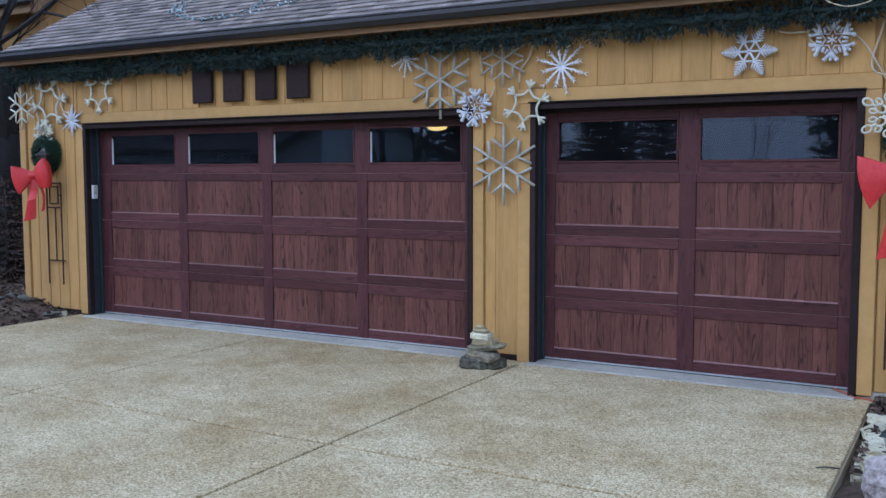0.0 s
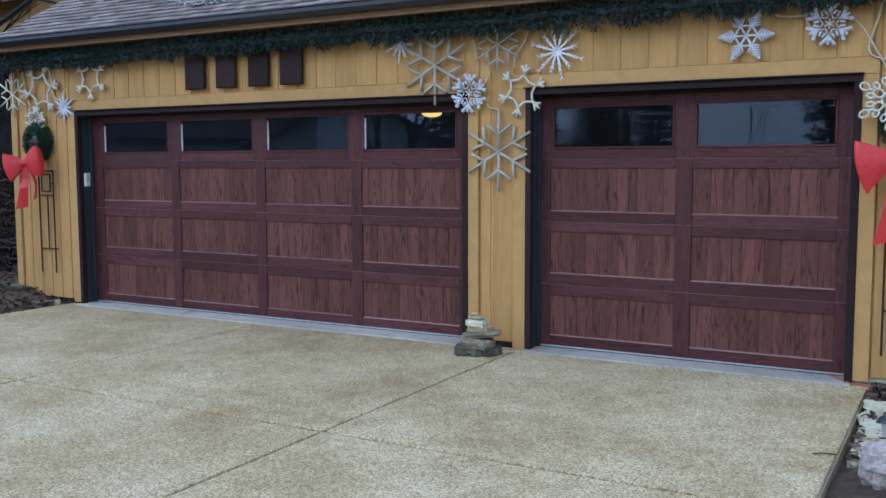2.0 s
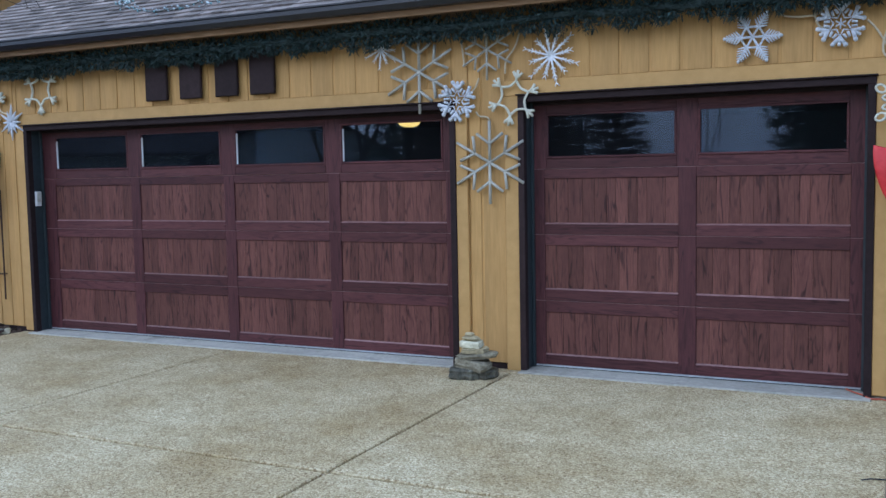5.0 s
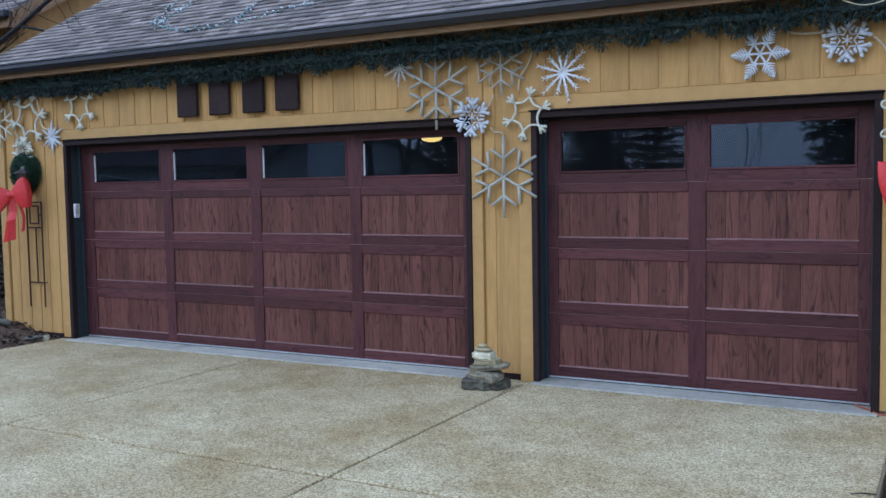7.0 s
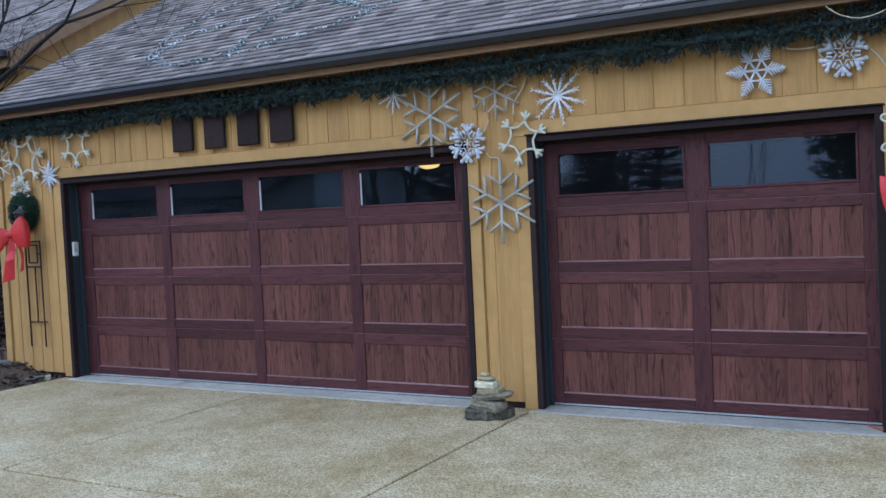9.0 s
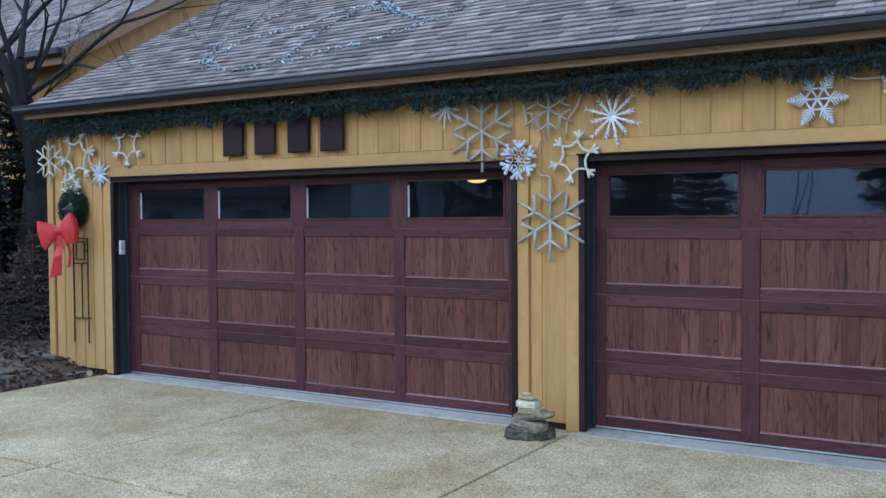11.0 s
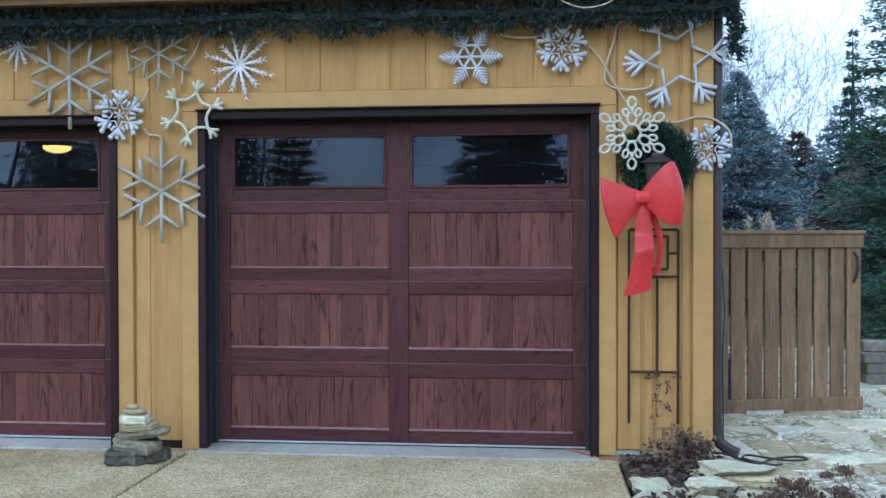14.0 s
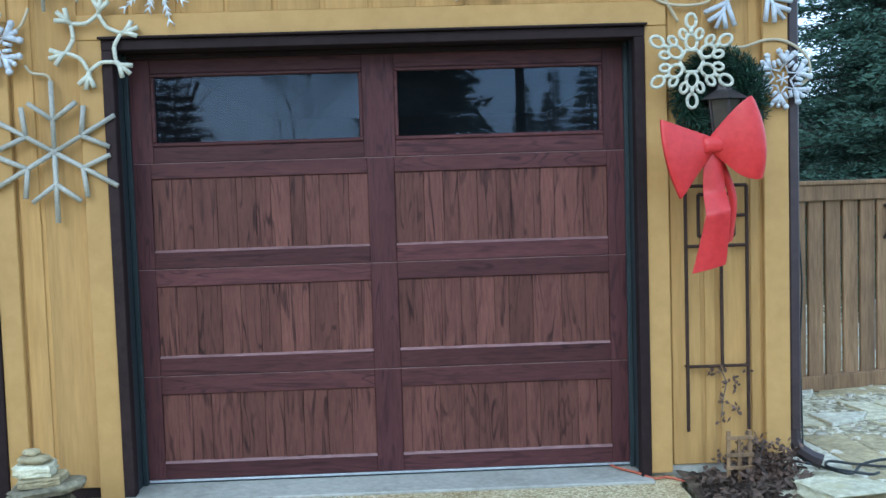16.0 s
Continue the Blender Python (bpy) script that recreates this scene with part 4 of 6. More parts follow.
WALLCORD = "thin cream electric cord hanging between the snowflakes"
for line in (((1.86, 2.63), (1.93, 2.58), (2.05, 2.565), (2.15, 2.585), (2.17, 2.70)), ((2.10, 2.70), (2.12, 2.56), (2.15, 2.49), (2.22, 2.47)),
             ((2.75, 2.70), (2.62, 2.64), (2.585, 2.52), (2.535, 2.35), (2.56, 2.265), (2.68, 2.235), (2.80, 2.25), (2.82, 2.30)), ((2.44, 2.51), (2.50, 2.44), (2.58, 2.30), (2.66, 2.16)),
             ((2.86, 2.045), (2.96, 2.035), (3.07, 2.065), (3.17, 2.055), (3.265, 1.985), (3.275, 1.89), (3.20, 1.83)), ((-0.33, 2.30), (-0.37, 2.22), (-0.44, 2.17)),
             ((0.03, 2.70), (-0.02, 2.53), (-0.10, 2.42), (-0.11, 2.32)), ((-0.36, 2.04), (-0.33, 2.005), (-0.26, 1.99), (-0.243, 1.93)), ((-0.48, 2.60), (-0.465, 2.50), (-0.455, 2.40)),
             ((-5.8, 2.62), (-5.76, 2.5), (-5.72, 2.3), (-5.6, 2.25)), ((-6.25, 2.62), (-6.2, 2.4), (-6.12, 2.18), (-6.05, 2.1))):
    cord(WALLCORD, line)

cord("thin cream electric cord looping over the garland", [(2.19, -0.25, 2.80), (2.24, -0.27, 2.75), (2.30, -0.27, 2.71), (2.40, -0.27, 2.68), (2.51, -0.27, 2.695), (2.58, -0.26, 2.73), (2.62, -0.22, 2.76)], 0.0035)

# ---- wall lanterns, wreaths and bows ----
M_LANTERN = surf("dark_bronze_lantern", (0.040, 0.032, 0.031), (0.075, 0.062, 0.060), 30, 0.45, 0.3, 0.1)
M_LGLASS = surf("smoky_lantern_glass", (0.05, 0.043, 0.034), (0.09, 0.08, 0.06), 12, 0.15, bumps=0)
M_BOW = surf("red_outdoor_ribbon", (0.50, 0.018, 0.020), (0.62, 0.035, 0.034), 30, 0.42, vary=0.12, bumps=0.05)


def lantern(x, z):
    ln = thing("wall_lantern", "dark bronze wall lantern half hidden by a wreath", "lamp", (x, 0, z), "wall lanterns")
    ln.scale = (0.98, 0.9, 0.9)
    part("back_plate", boxm(-0.06, 0.06, -0.03, 0.003, -0.16, 0.10, 0.006), M_LANTERN, ln)
    bm = bmesh.new()
    tube(bm, [(0, -0.02, 0.06), (0, -0.08, 0.09), (0, -0.13, 0.06)], 0.012, 8)
    part("arm", bm, M_LANTERN, ln)
    bm = bmesh.new()
    bmesh.ops.create_cone(bm, cap_ends=True, segments=6, radius1=0.125, radius2=0.045, depth=0.05, matrix=Matrix.Translation((0, -0.13, 0.025)))
    bmesh.ops.create_cone(bm, cap_ends=True, segments=6, radius1=0.045, radius2=0.03, depth=0.035, matrix=Matrix.Translation((0, -0.13, 0.0675)))
    part("cap", bm, M_LANTERN, ln)
    bm = bmesh.new()
    bmesh.ops.create_cone(bm, cap_ends=True, segments=6, radius1=0.06, radius2=0.085, depth=0.19, matrix=Matrix.Translation((0, -0.13, -0.096)))
    part("glass", bm, M_LGLASS, ln, "smoky glass body")
    for k in range(6):
        a = math.pi / 3 * k
        bm = bmesh.new()
        tube(bm, [(math.sin(a) * 0.062, -0.13 + math.cos(a) * 0.062, -0.19), (math.sin(a) * 0.088, -0.13 + math.cos(a) * 0.088, 0.0)], 0.007, 5)
        part("bar", bm, M_LANTERN, ln)
    bm = bmesh.new()
    bmesh.ops.create_cone(bm, cap_ends=True, segments=6, radius1=0.05, radius2=0.068, depth=0.02, matrix=Matrix.Translation((0, -0.13, -0.20)))
    part("base", bm, M_LANTERN, ln)
    return ln


def wreath(x, z, R, seed, label):
    rnd = random.Random(seed)
    w = thing("wreath", label, "wreath", (x, -0.045, z), "wreaths on the garage wall")
    bm = bmesh.new()
    ring = [(R * 0.68 * math.cos(2 * math.pi * k / 28), 0, R * 0.68 * math.sin(2 * math.pi * k / 28)) for k in range(29)]
    tube(bm, ring, 0.035, 6)
    part("ring", bm, M_WREATH, w)
    samples = []
    for _ in range(15000):
        a = rnd.uniform(0, 2 * math.pi)
        out, up = Vector((math.cos(a), 0, math.sin(a))), Vector((0, -1, 0))
        b = rnd.uniform(0, 2 * math.pi)
        d = out * math.cos(b) + up * math.sin(b)
        samples.append((out * R * 0.68 + d * rnd.uniform(0.01, 0.075), d + Vector((-out.z, 0, out.x)) * 0.8))
    from_lists("needles", *blades(samples, 0.036, 0.0032, rnd, 0.5), M_WREATH, w)
    return w


def ribbon(path, widths, n=1):
    """A strip along path (place) with upright width, bulging between its edges."""
    bm = bmesh.new()
    rows = []
    for (p, w) in zip(path, widths):
        if len(w) == 3:
            lo, hi = Vector(p) + Vector((w[2], 0, w[0])), Vector(p) + Vector((-w[2], 0, w[1]))
        else:
            lo, hi = Vector(p) + Vector((0, 0, w[0])), Vector(p) + Vector((0, 0, w[1]))
        rows.append([bm.verts.new(lo.lerp(hi, k / 4)) for k in range(5)])
    for a, b in zip(rows, rows[1:]):
        for k in range(4):
            bm.faces.new((a[k], b[k], b[k + 1], a[k + 1]))
    return bm


def thick(ob, t=0.003):
    m = ob.modifiers.new("thickness", "SOLIDIFY")
    m.thickness = t
    m2 = ob.modifiers.new("smooth", "SUBSURF")
    m2.levels = m2.render_levels = 2
    return ob


def bow(x, z, mirror, label, turn=0, size=1.0):
    b = thing("bow", label, "bow", (x, -0.24, z), "red bows on the wreaths")
    b.rotation_euler, b.scale = (0, 0, radians(turn)), (size, size, size)
    s = -1 if mirror else 1
    def loop(rows):
        """rows: upper edge (x, z), lower edge (x, z), depth."""
        bm, grid = bmesh.new(), []
        for (ux, uz), (lx, lz), y in rows:
            up, lo = Vector((s * ux, y, uz)), Vector((s * lx, y, lz))
            out = Vector((s * (ux + lx), 0, 0)).normalized() * 0.022 * (up - lo).length / 0.3
            grid.append([bm.verts.new(up.lerp(lo, k / 6) + (out + Vector((0, -0.02, 0))) * (1 - (k / 3 - 1) ** 2)) for k in range(7)])
        for a, c in zip(grid, grid[1:]):
            for k in range(6):
                bm.faces.new((a[k], c[k], c[k + 1], a[k + 1]))
        thick(part("loop", bm, M_BOW, b, smooth=True))

    loop((((0.01, 0.035), (0.01, -0.040), -0.02), ((-0.06, 0.055), (-0.045, -0.095), -0.05), ((-0.15, 0.085), (-0.10, -0.165), -0.075),
          ((-0.225, 0.112), (-0.145, -0.228), -0.085), ((-0.243, 0.118), (-0.156, -0.240), -0.078), ((-0.246, 0.118), (-0.160, -0.240), -0.066),
          ((-0.205, 0.112), (-0.150, -0.215), 0.02), ((-0.10, 0.075), (-0.07, -0.11), 0.04), ((0.0, 0.03), (0.0, -0.03), 0.01)))
    loop((((-0.01, 0.035), (0.0, -0.040), -0.02), ((0.035, 0.095), (0.055, -0.085), -0.055), ((0.085, 0.160), (0.095, -0.140), -0.085),
          ((0.140, 0.205), (0.165, -0.165), -0.095), ((0.160, 0.212), (0.205, -0.160), -0.085), ((0.185, 0.195), (0.222, -0.150), -0.05),
          ((0.232, 0.085), (0.228, -0.130), 0.01), ((0.12, 0.085), (0.11, -0.10), 0.04), ((0.0, 0.03), (0.0, -0.03), 0.01)))
    bm = bmesh.new()
    rock(bm, (0, -0.035, 0), (0.054, 0.034, 0.040), 8, 0.45, 3, 0.2)
    part("knot", bm, M_BOW, b, smooth=True)

    def tail(name, pts, half):
        bm = bmesh.new()
        rows = []
        for (tx, ty, tz), h in zip(pts, half):
            rows.append([bm.verts.new((s * tx + h * (k / 2 - 1), ty - 0.012 * (1 - abs(k / 2 - 1)), tz + 0.035 * (k / 4 - 0.5) * (-tz / 0.5))) for k in range(5)])
        for a, c in zip(rows, rows[1:]):
            for k in range(4):
                bm.faces.new((a[k], c[k], c[k + 1], a[k + 1]))
        thick(part(name, bm, M_BOW, b, smooth=True))

    tail("tail", [(0.0, -0.02, -0.01), (0.002, -0.030, -0.10), (0.006, -0.035, -0.203), (0.006, -0.037, -0.212), (0.004, -0.095, -0.292), (0.003, -0.098, -0.302), (-0.012, -0.085, -0.42), (-0.034, -0.078, -0.545), (-0.036, -0.078, -0.552)],
         [0.035, 0.046, 0.052, 0.053, 0.056, 0.057, 0.066, 0.078, 0.079])
    tail("tail", [(0.01, 0.0, -0.01), (0.07, 0.01, -0.12), (0.115, 0.015, -0.24), (0.105, 0.02, -0.34), (0.085, 0.03, -0.44), (0.084, 0.03, -0.446)], [0.02, 0.02, 0.018, 0.018, 0.026, 0.027])
    return b


lantern(2.838, 1.785)
wreath(2.845, 1.805, 0.222, 21, "dark green artificial wreath around the lantern")
bow(2.735, 1.575, False, "large red ribbon bow on the wreath by the single door")
lantern(-5.93, 1.79)
wreath(-5.99, 1.80, 0.20, 22, "dark green artificial wreath around the far lantern")
bow(-5.965, 1.565, False, "large red ribbon bow on the wreath by the wide door", 32, 0.9)

# keypad on the jamb
kp = thing("keypad", "small pale grey door keypad on the dark jamb", "keypad", (-5.388 + 0.035, 0.05, 1.38))
part("keypad_body", boxm(0.011, 0.04, -0.032, 0.032, -0.075, 0.075, 0.006), M_WHITE, kp)
part("keypad_cover", boxm(0.041, 0.048, -0.028, 0.028, -0.03, 0.07, 0.003), M_CONC, kp)

# ---- trellises ----
M_RUST = surf("rusty_dark_iron", (0.035, 0.018, 0.012), (0.075, 0.04, 0.028), 50, 0.8, 0.3, 0.4)


def trellis(x0, x1, z0, z1, zm, zs, label):
    t = thing("trellis", label, "trellis", ((x0 + x1) / 2, -0.03, z0), "iron trellises against the siding")
    w, h, zm, zs = (x1 - x0) / 2, z1 - z0, zm - z0, zs - z0
    r = 0.0085

    def rod(name, a, b):
        bm = bmesh.new()
        tube(bm, [(a[0], 0, a[1]), (b[0], 0, b[1])], r, 6)
        part(name, bm, M_RUST, t)

    rod("upright", (-w, 0), (-w, h))
    rod("upright", (w, 0), (w, h))
    rod("middle_upright", (w * 0.15, zm), (w * 0.15, zs))
    for z in (zm, zs, h):
        rod("crossbar", (-w, z), (w, z))
    q = w * 0.58
    rod("inner_upright", (q, zs + 0.045), (q, h - 0.04))
    rod("inner_upright", (-q, zs + 0.045), (-q, h - 0.04))
    rod("inner_bar", (-q, zs + 0.045), (q, zs + 0.045))
    rod("inner_bar", (-q, h - 0.04), (q, h - 0.04))
    rod("short_bar", (q, (zs + h) / 2), (w, (zs + h) / 2))
    rod("wall_pin", (w * 0.15, zm), (w * 0.15, zm + 0.002))
    for sx in (-w, w):
        bm = bmesh.new()
        tube(bm, [(sx, 0, zm), (sx, 0.034, zm)], 0.006, 6)
        part("wall_bracket", bm, M_RUST, t)
    return t


trellis(2.680, 2.972, 0.22, 1.392, 0.532, 1.108, "tall rusty iron trellis against the siding by the single door")
trellis(-6.03, -5.79, 0.33, 1.475, 0.598, 1.20, "tall rusty iron trellis against the siding by the wide door")

# ---- stacked-stone cairn ----
def stone(name, c, size, seed, material, label, turn=0, category="rock", group="", flat=0.35, tilt=0, rough=0.2, sub=3):
    bm = bmesh.new()
    rock(bm, (0, 0, 0), size, seed, flat, sub, rough * (0.4 if flat > 0.6 else 1), 3 if flat > 0.6 else 6)
    ob = tagged(part(name, bm, material), label, category, group)
    ob.matrix_basis = pose(*c, tilt, 0, turn)
    return ob


M_SLATE_BROWN = surf("brown_grey_slate", (0.098, 0.087, 0.055), (0.285, 0.255, 0.170), 30, 0.85, vary=0.4, bumps=0.9, stain=(0.36, 0.33, 0.24), stain_scale=3.0, dist=0.012)
M_SLATE_DARK = surf("dark_wet_slate", (0.034, 0.033, 0.022), (0.125, 0.118, 0.082), 26, 0.7, vary=0.4, bumps=0.8, stain=(0.20, 0.20, 0.15), stain_scale=2.6, dist=0.012)


def slab_mesh(hx, hy, hz, seed):
    """A split slab: a broken outline in thin ledges, each shifted a little from the next."""
    rnd = random.Random(seed)
    n, layers = 14, 6
    out = [(2 * math.pi * (k + rnd.uniform(-0.3, 0.3)) / n, rnd.uniform(0.80, 1.06)) for k in range(n)]
    bm, rings = bmesh.new(), []
    for j in range(layers):
        h = -1 + 2 * j / (layers - 1)
        edge = 0.90 if j in (0, layers - 1) else 1.0
        sx, sy = rnd.uniform(-0.035, 0.035), rnd.uniform(-0.035, 0.035)
        ring = []
        for a, q in out:
            q = q * edge * rnd.uniform(0.94, 1.03)
            cx, cy = math.cos(a), math.sin(a)
            m = max(abs(cx), abs(cy)) ** 0.55
            ring.append(bm.verts.new(((cx * q / m + sx) * hx, (cy * q / m + sy) * hy, (h + rnd.uniform(-0.10, 0.10)) * hz)))
        rings.append(ring)
    for r0, r1 in zip(rings, rings[1:]):
        for k in range(n):
            bm.faces.new((r0[k], r0[(k + 1) % n], r1[(k + 1) % n], r1[k]))
    for ring, z in ((rings[0], -1.02), (rings[-1], 1.02)):
        c = bm.verts.new((0, 0, z * hz))
        for k in range(n):
            bm.faces.new((ring[k], ring[(k + 1) % n], c) if z > 0 else (ring[(k + 1) % n], ring[k], c))
    return bm


CAIRN = "stacked stone cairn by the wall"
for i, (dx, dy, z, sx, sy, sz, tn, ry, mt, lb) in enumerate((
        (-0.045, -0.02, 0.042, 0.130, 0.120, 0.042, 8, 2, M_SLATE_DARK, "thick dark slate slab at the base of a cairn"),
        (0.085, 0.03, 0.036, 0.100, 0.095, 0.034, -12, 0, M_SLATE_DARK, "low dark slate slab at the base of a cairn"),
        (0.015, -0.01, 0.112, 0.150, 0.115, 0.034, -6, 7, M_SLATE_BROWN, "broad tilted brown-grey slate slab in a cairn"),
        (0.030, 0.0, 0.172, 0.165, 0.105, 0.022, 5, -6, M_SLATE_BROWN, "broad thin slate slab jutting out of a cairn"),
        (0.022, 0.0, 0.214, 0.108, 0.090, 0.019, -8, -3, M_STONE_TAN, "thin flat tan stone in a cairn"),
        (-0.002, -0.005, 0.260, 0.090, 0.080, 0.027, 5, 1, M_STONE, "blocky cream sandstone in a cairn"))):
    bm = slab_mesh(sx, sy, sz, 300 + i)
    ob = tagged(part("cairn_stone", bm, mt), lb, "stone", CAIRN)
    ob.matrix_basis = pose(-0.272 + dx, -0.37 + dy, z, 0, ry, tn)
for dx, z, sx, sz, lb in ((-0.008, 0.304, 0.070, 0.0185, "flat oval tan pebble near the top of a cairn"), (-0.020, 0.334, 0.038, 0.0150, "small oval tan pebble on top of a cairn")):
    bm = bmesh.new()
    rock(bm, (0, 0, 0), (sx, sx * 0.85, sz), int(sx * 1000), 0.12, 3, 0.10)
    ob = tagged(part("cairn_stone", bm, M_STONE_TAN, smooth=True), lb, "stone", CAIRN)
    ob.matrix_basis = pose(-0.272 + dx, -0.37, z, 0, 2, 0)

# ---- flagstone patio beyond the corner ----
patio = tagged(part("patio", boxm(2.66, 9.0, -1.75, 6.0, -0.11, -0.024), M_GRAVEL), "pale irregular flagstone patio", "patio", kind="structure")
rnd = random.Random(31)
gx, gy, cell = 24, 30, 0.26
corner = {}
for i in range(gx + 1):
    for j in range(gy + 1):
        corner[i, j] = Vector((2.74 + i * cell + rnd.uniform(-0.105, 0.105), -1.72 + j * cell + rnd.uniform(-0.105, 0.105)))
used = set()
for i in range(gx):
    for j in range(gy):
        if (i, j) in used:
            continue
        a, b = 1, 1
        k = rnd.random()
        if k < 0.3 and i + 1 < gx and (i + 1, j) not in used:
            a = 2
        elif k < 0.55 and j + 1 < gy:
            b = 2
        for p in range(a):
            for q in range(b):
                used.add((i + p, j + q))
        ring = [corner[i, j]] + ([corner[i + 1, j]] if a == 2 else []) + [corner[i + a, j]] + ([corner[i + a, j + 1]] if b == 2 else []) + [corner[i + a, j + b]] + ([corner[i + 1, j + b]] if a == 2 else []) + [corner[i, j + b]] + ([corner[i, j + 1]] if b == 2 else [])
        c = sum(ring, Vector((0, 0))) / len(ring)
        if (c.x < WR + 0.12 and c.y > -0.15) or rnd.random() < 0.30:
            continue
        top = -0.010 + rnd.uniform(-0.014, 0.012)
        bm = bmesh.new()
        lo = [bm.verts.new((*(c + (p - c) * 0.93), -0.05)) for p in ring]
        mid = [bm.verts.new((*(c + (p - c) * 0.92), top - 0.008)) for p in ring]
        hi = [bm.verts.new((*(c + (p - c) * 0.88), top + rnd.uniform(-0.003, 0.003))) for p in ring]
        n = len(ring)
        for r0, r1 in ((lo, mid), (mid, hi)):
            for k in range(n):
                bm.faces.new((r0[k], r0[(k + 1) % n], r1[(k + 1) % n], r1[k]))
        bm.faces.new(hi)
        part("flagstone", bm, rnd.choice((M_STONE, M_STONE, M_WHITEROCK, M_STONE_TAN)), patio)

# broken chips lying over the flagstones
rnd = random.Random(62)
cv, cf = [], []
for _ in range(4200):
    x, y = rnd.uniform(2.75, 7.5), rnd.uniform(-1.7, 5.5)
    if x < WR + 0.1 and y > -0.1:
        continue
    q, a = 0.008 + 0.04 * rnd.random() ** 2, rnd.uniform(0, 6.28)
    i0, h, q2 = len(cv), rnd.uniform(-0.019, -0.009), rnd.uniform(0.6, 1.0)
    for z, s in ((-0.028, 1.0), (h, 0.8)):
        for k in range(5):
            t = a + k * 1.2566 + 0.35 * math.sin(k * 2.3 + a)
            cv.append((x + s * q * math.cos(t), y + s * q * q2 * math.sin(t), z + (0.003 * math.sin(t * 1.7) if s < 1 else 0)))
    cf += [(i0 + k, i0 + (k + 1) % 5, i0 + 5 + (k + 1) % 5, i0 + 5 + k) for k in range(5)] + [tuple(i0 + 5 + k for k in range(5))]
tagged(from_lists("stone_chips", cv, cf, island_tone("mixed_stone_chips", (0.34, 0.31, 0.23), (0.74, 0.71, 0.61), 0.9, 40, 0.4, 0.3)), "small broken stone chips over the patio", "gravel", kind="stuff")

# ---- rocks beside the driveway ----
BED = "rocks edging the garden bed"
for i, (x, y, z, sx, sy, sz, tn, mt, fl, lb) in enumerate((
(2.90, -2.09, 0.045, 0.145, 0.12, 0.115, 10, M_GRANITE, 0.15, "large rounded pink-grey granite rock"),
(3.11, -1.61, 0.05, 0.205, 0.17, 0.12, -8, M_WHITEROCK, 0.2, "large pale white limestone boulder"),
(2.82, -1.37, -0.005, 0.155, 0.36, 0.035, 4, M_STONE, 0.66, "flat pale slab beside the driveway"),
(3.04, -2.36, 0.03, 0.105, 0.12, 0.085, 6, M_STONE_TAN, 0.75, "squared tan stone block"),
(3.03, -2.63, 0.04, 0.11, 0.12, 0.085, -4, M_STONE, 0.75, "squared pale stone block"),
(3.17, -2.18, 0.065, 0.085, 0.10, 0.11, 20, M_WHITEROCK, 0.75, "upright blue-white stone block"),
(3.30, -2.29, 0.06, 0.13, 0.10, 0.10, -20, M_STONE_TAN, 0.3, "rounded tan sandstone rock"),
(3.22, -2.56, 0.03, 0.11, 0.10, 0.09, 15, M_WHITEROCK, 0.75, "squared pale stone block"),
(3.42, -2.48, 0.03, 0.10, 0.09, 0.08, 40, M_STONE_TAN, 0.3, "small rounded tan rock"),
(2.74, -0.68, 0, 0.11, 0.10, 0.05, 12, M_STONE, 0.4, "small flat pale stone by the wall"),
(2.72, -0.89, -0.01, 0.10, 0.13, 0.05, -12, M_STONE, 0.4, "small flat pale stone by the driveway"),
(3.25, -0.52, 0.075, 0.21, 0.15, 0.028, 12, M_STONE, 0.66, "broad flat slab on a low pile of stones"),
(3.33, -0.54, 0.035, 0.22, 0.17, 0.030, -10, M_STONE_TAN, 0.66, "broad flat slab in a low pile of stones"),
(3.06, -0.72, 0.02, 0.13, 0.10, 0.04, 25, M_STONE, 0.4, "small pale stone under a slab"),
(3.23, -0.54, 0, 0.30, 0.22, 0.035, 5, M_STONE, 0.66, "broad flat slab at the bottom of a stone pile"),
(3.37, -1.07, -0.005, 0.22, 0.17, 0.035, 30, M_WHITEROCK, 0.5, "flat white slab among dry plants"),
(3.07, -1.09, -0.01, 0.20, 0.16, 0.04, -15, M_STONE, 0.66, "flat pale slab among dry plants"),
(3.64, -1.09, -0.005, 0.24, 0.18, 0.03, 12, M_STONE, 0.66, "flat pale slab among dry plants"),
(3.49, -1.50, 0, 0.20, 0.14, 0.05, -25, M_STONE, 0.4, "flat pale stone among dead stems"),
(4.03, -1.95, 0.07, 0.20, 0.12, 0.05, 15, M_WHITEROCK, 0.45, "blue-white flat rock in the leaves"),
(3.90, -1.29, 0, 0.26, 0.2, 0.04, 60, M_STONE, 0.45, "flat pale slab at the edge of the patio"),
(3.56, -1.94, 0.02, 0.13, 0.10, 0.06, 35, M_STONE_GREY, 0.35, "small grey rock among leaves"))):
    stone("rock", (x, y, z), (sx * 0.98, sy * 0.98, sz * 1.05), 500 + i, mt, lb, tn, "rock", BED, fl, 0, 0.34, 4)
rnd = random.Random(77)
for i in range(9):
    x, y = -5.75 - rnd.random() * 1.0, -0.95 + rnd.random() * 0.9
    stone("edging_stone", (x, y, rise_left(x, y) + 0.01), (rnd.uniform(0.06, 0.13), rnd.uniform(0.05, 0.1), 0.03), 700 + i, rnd.choice((M_STONE_GREY, M_STONE)), "small flat edging stone in the mulch", rnd.uniform(0, 180), "rock", "edging stones by the far corner", 0.4)

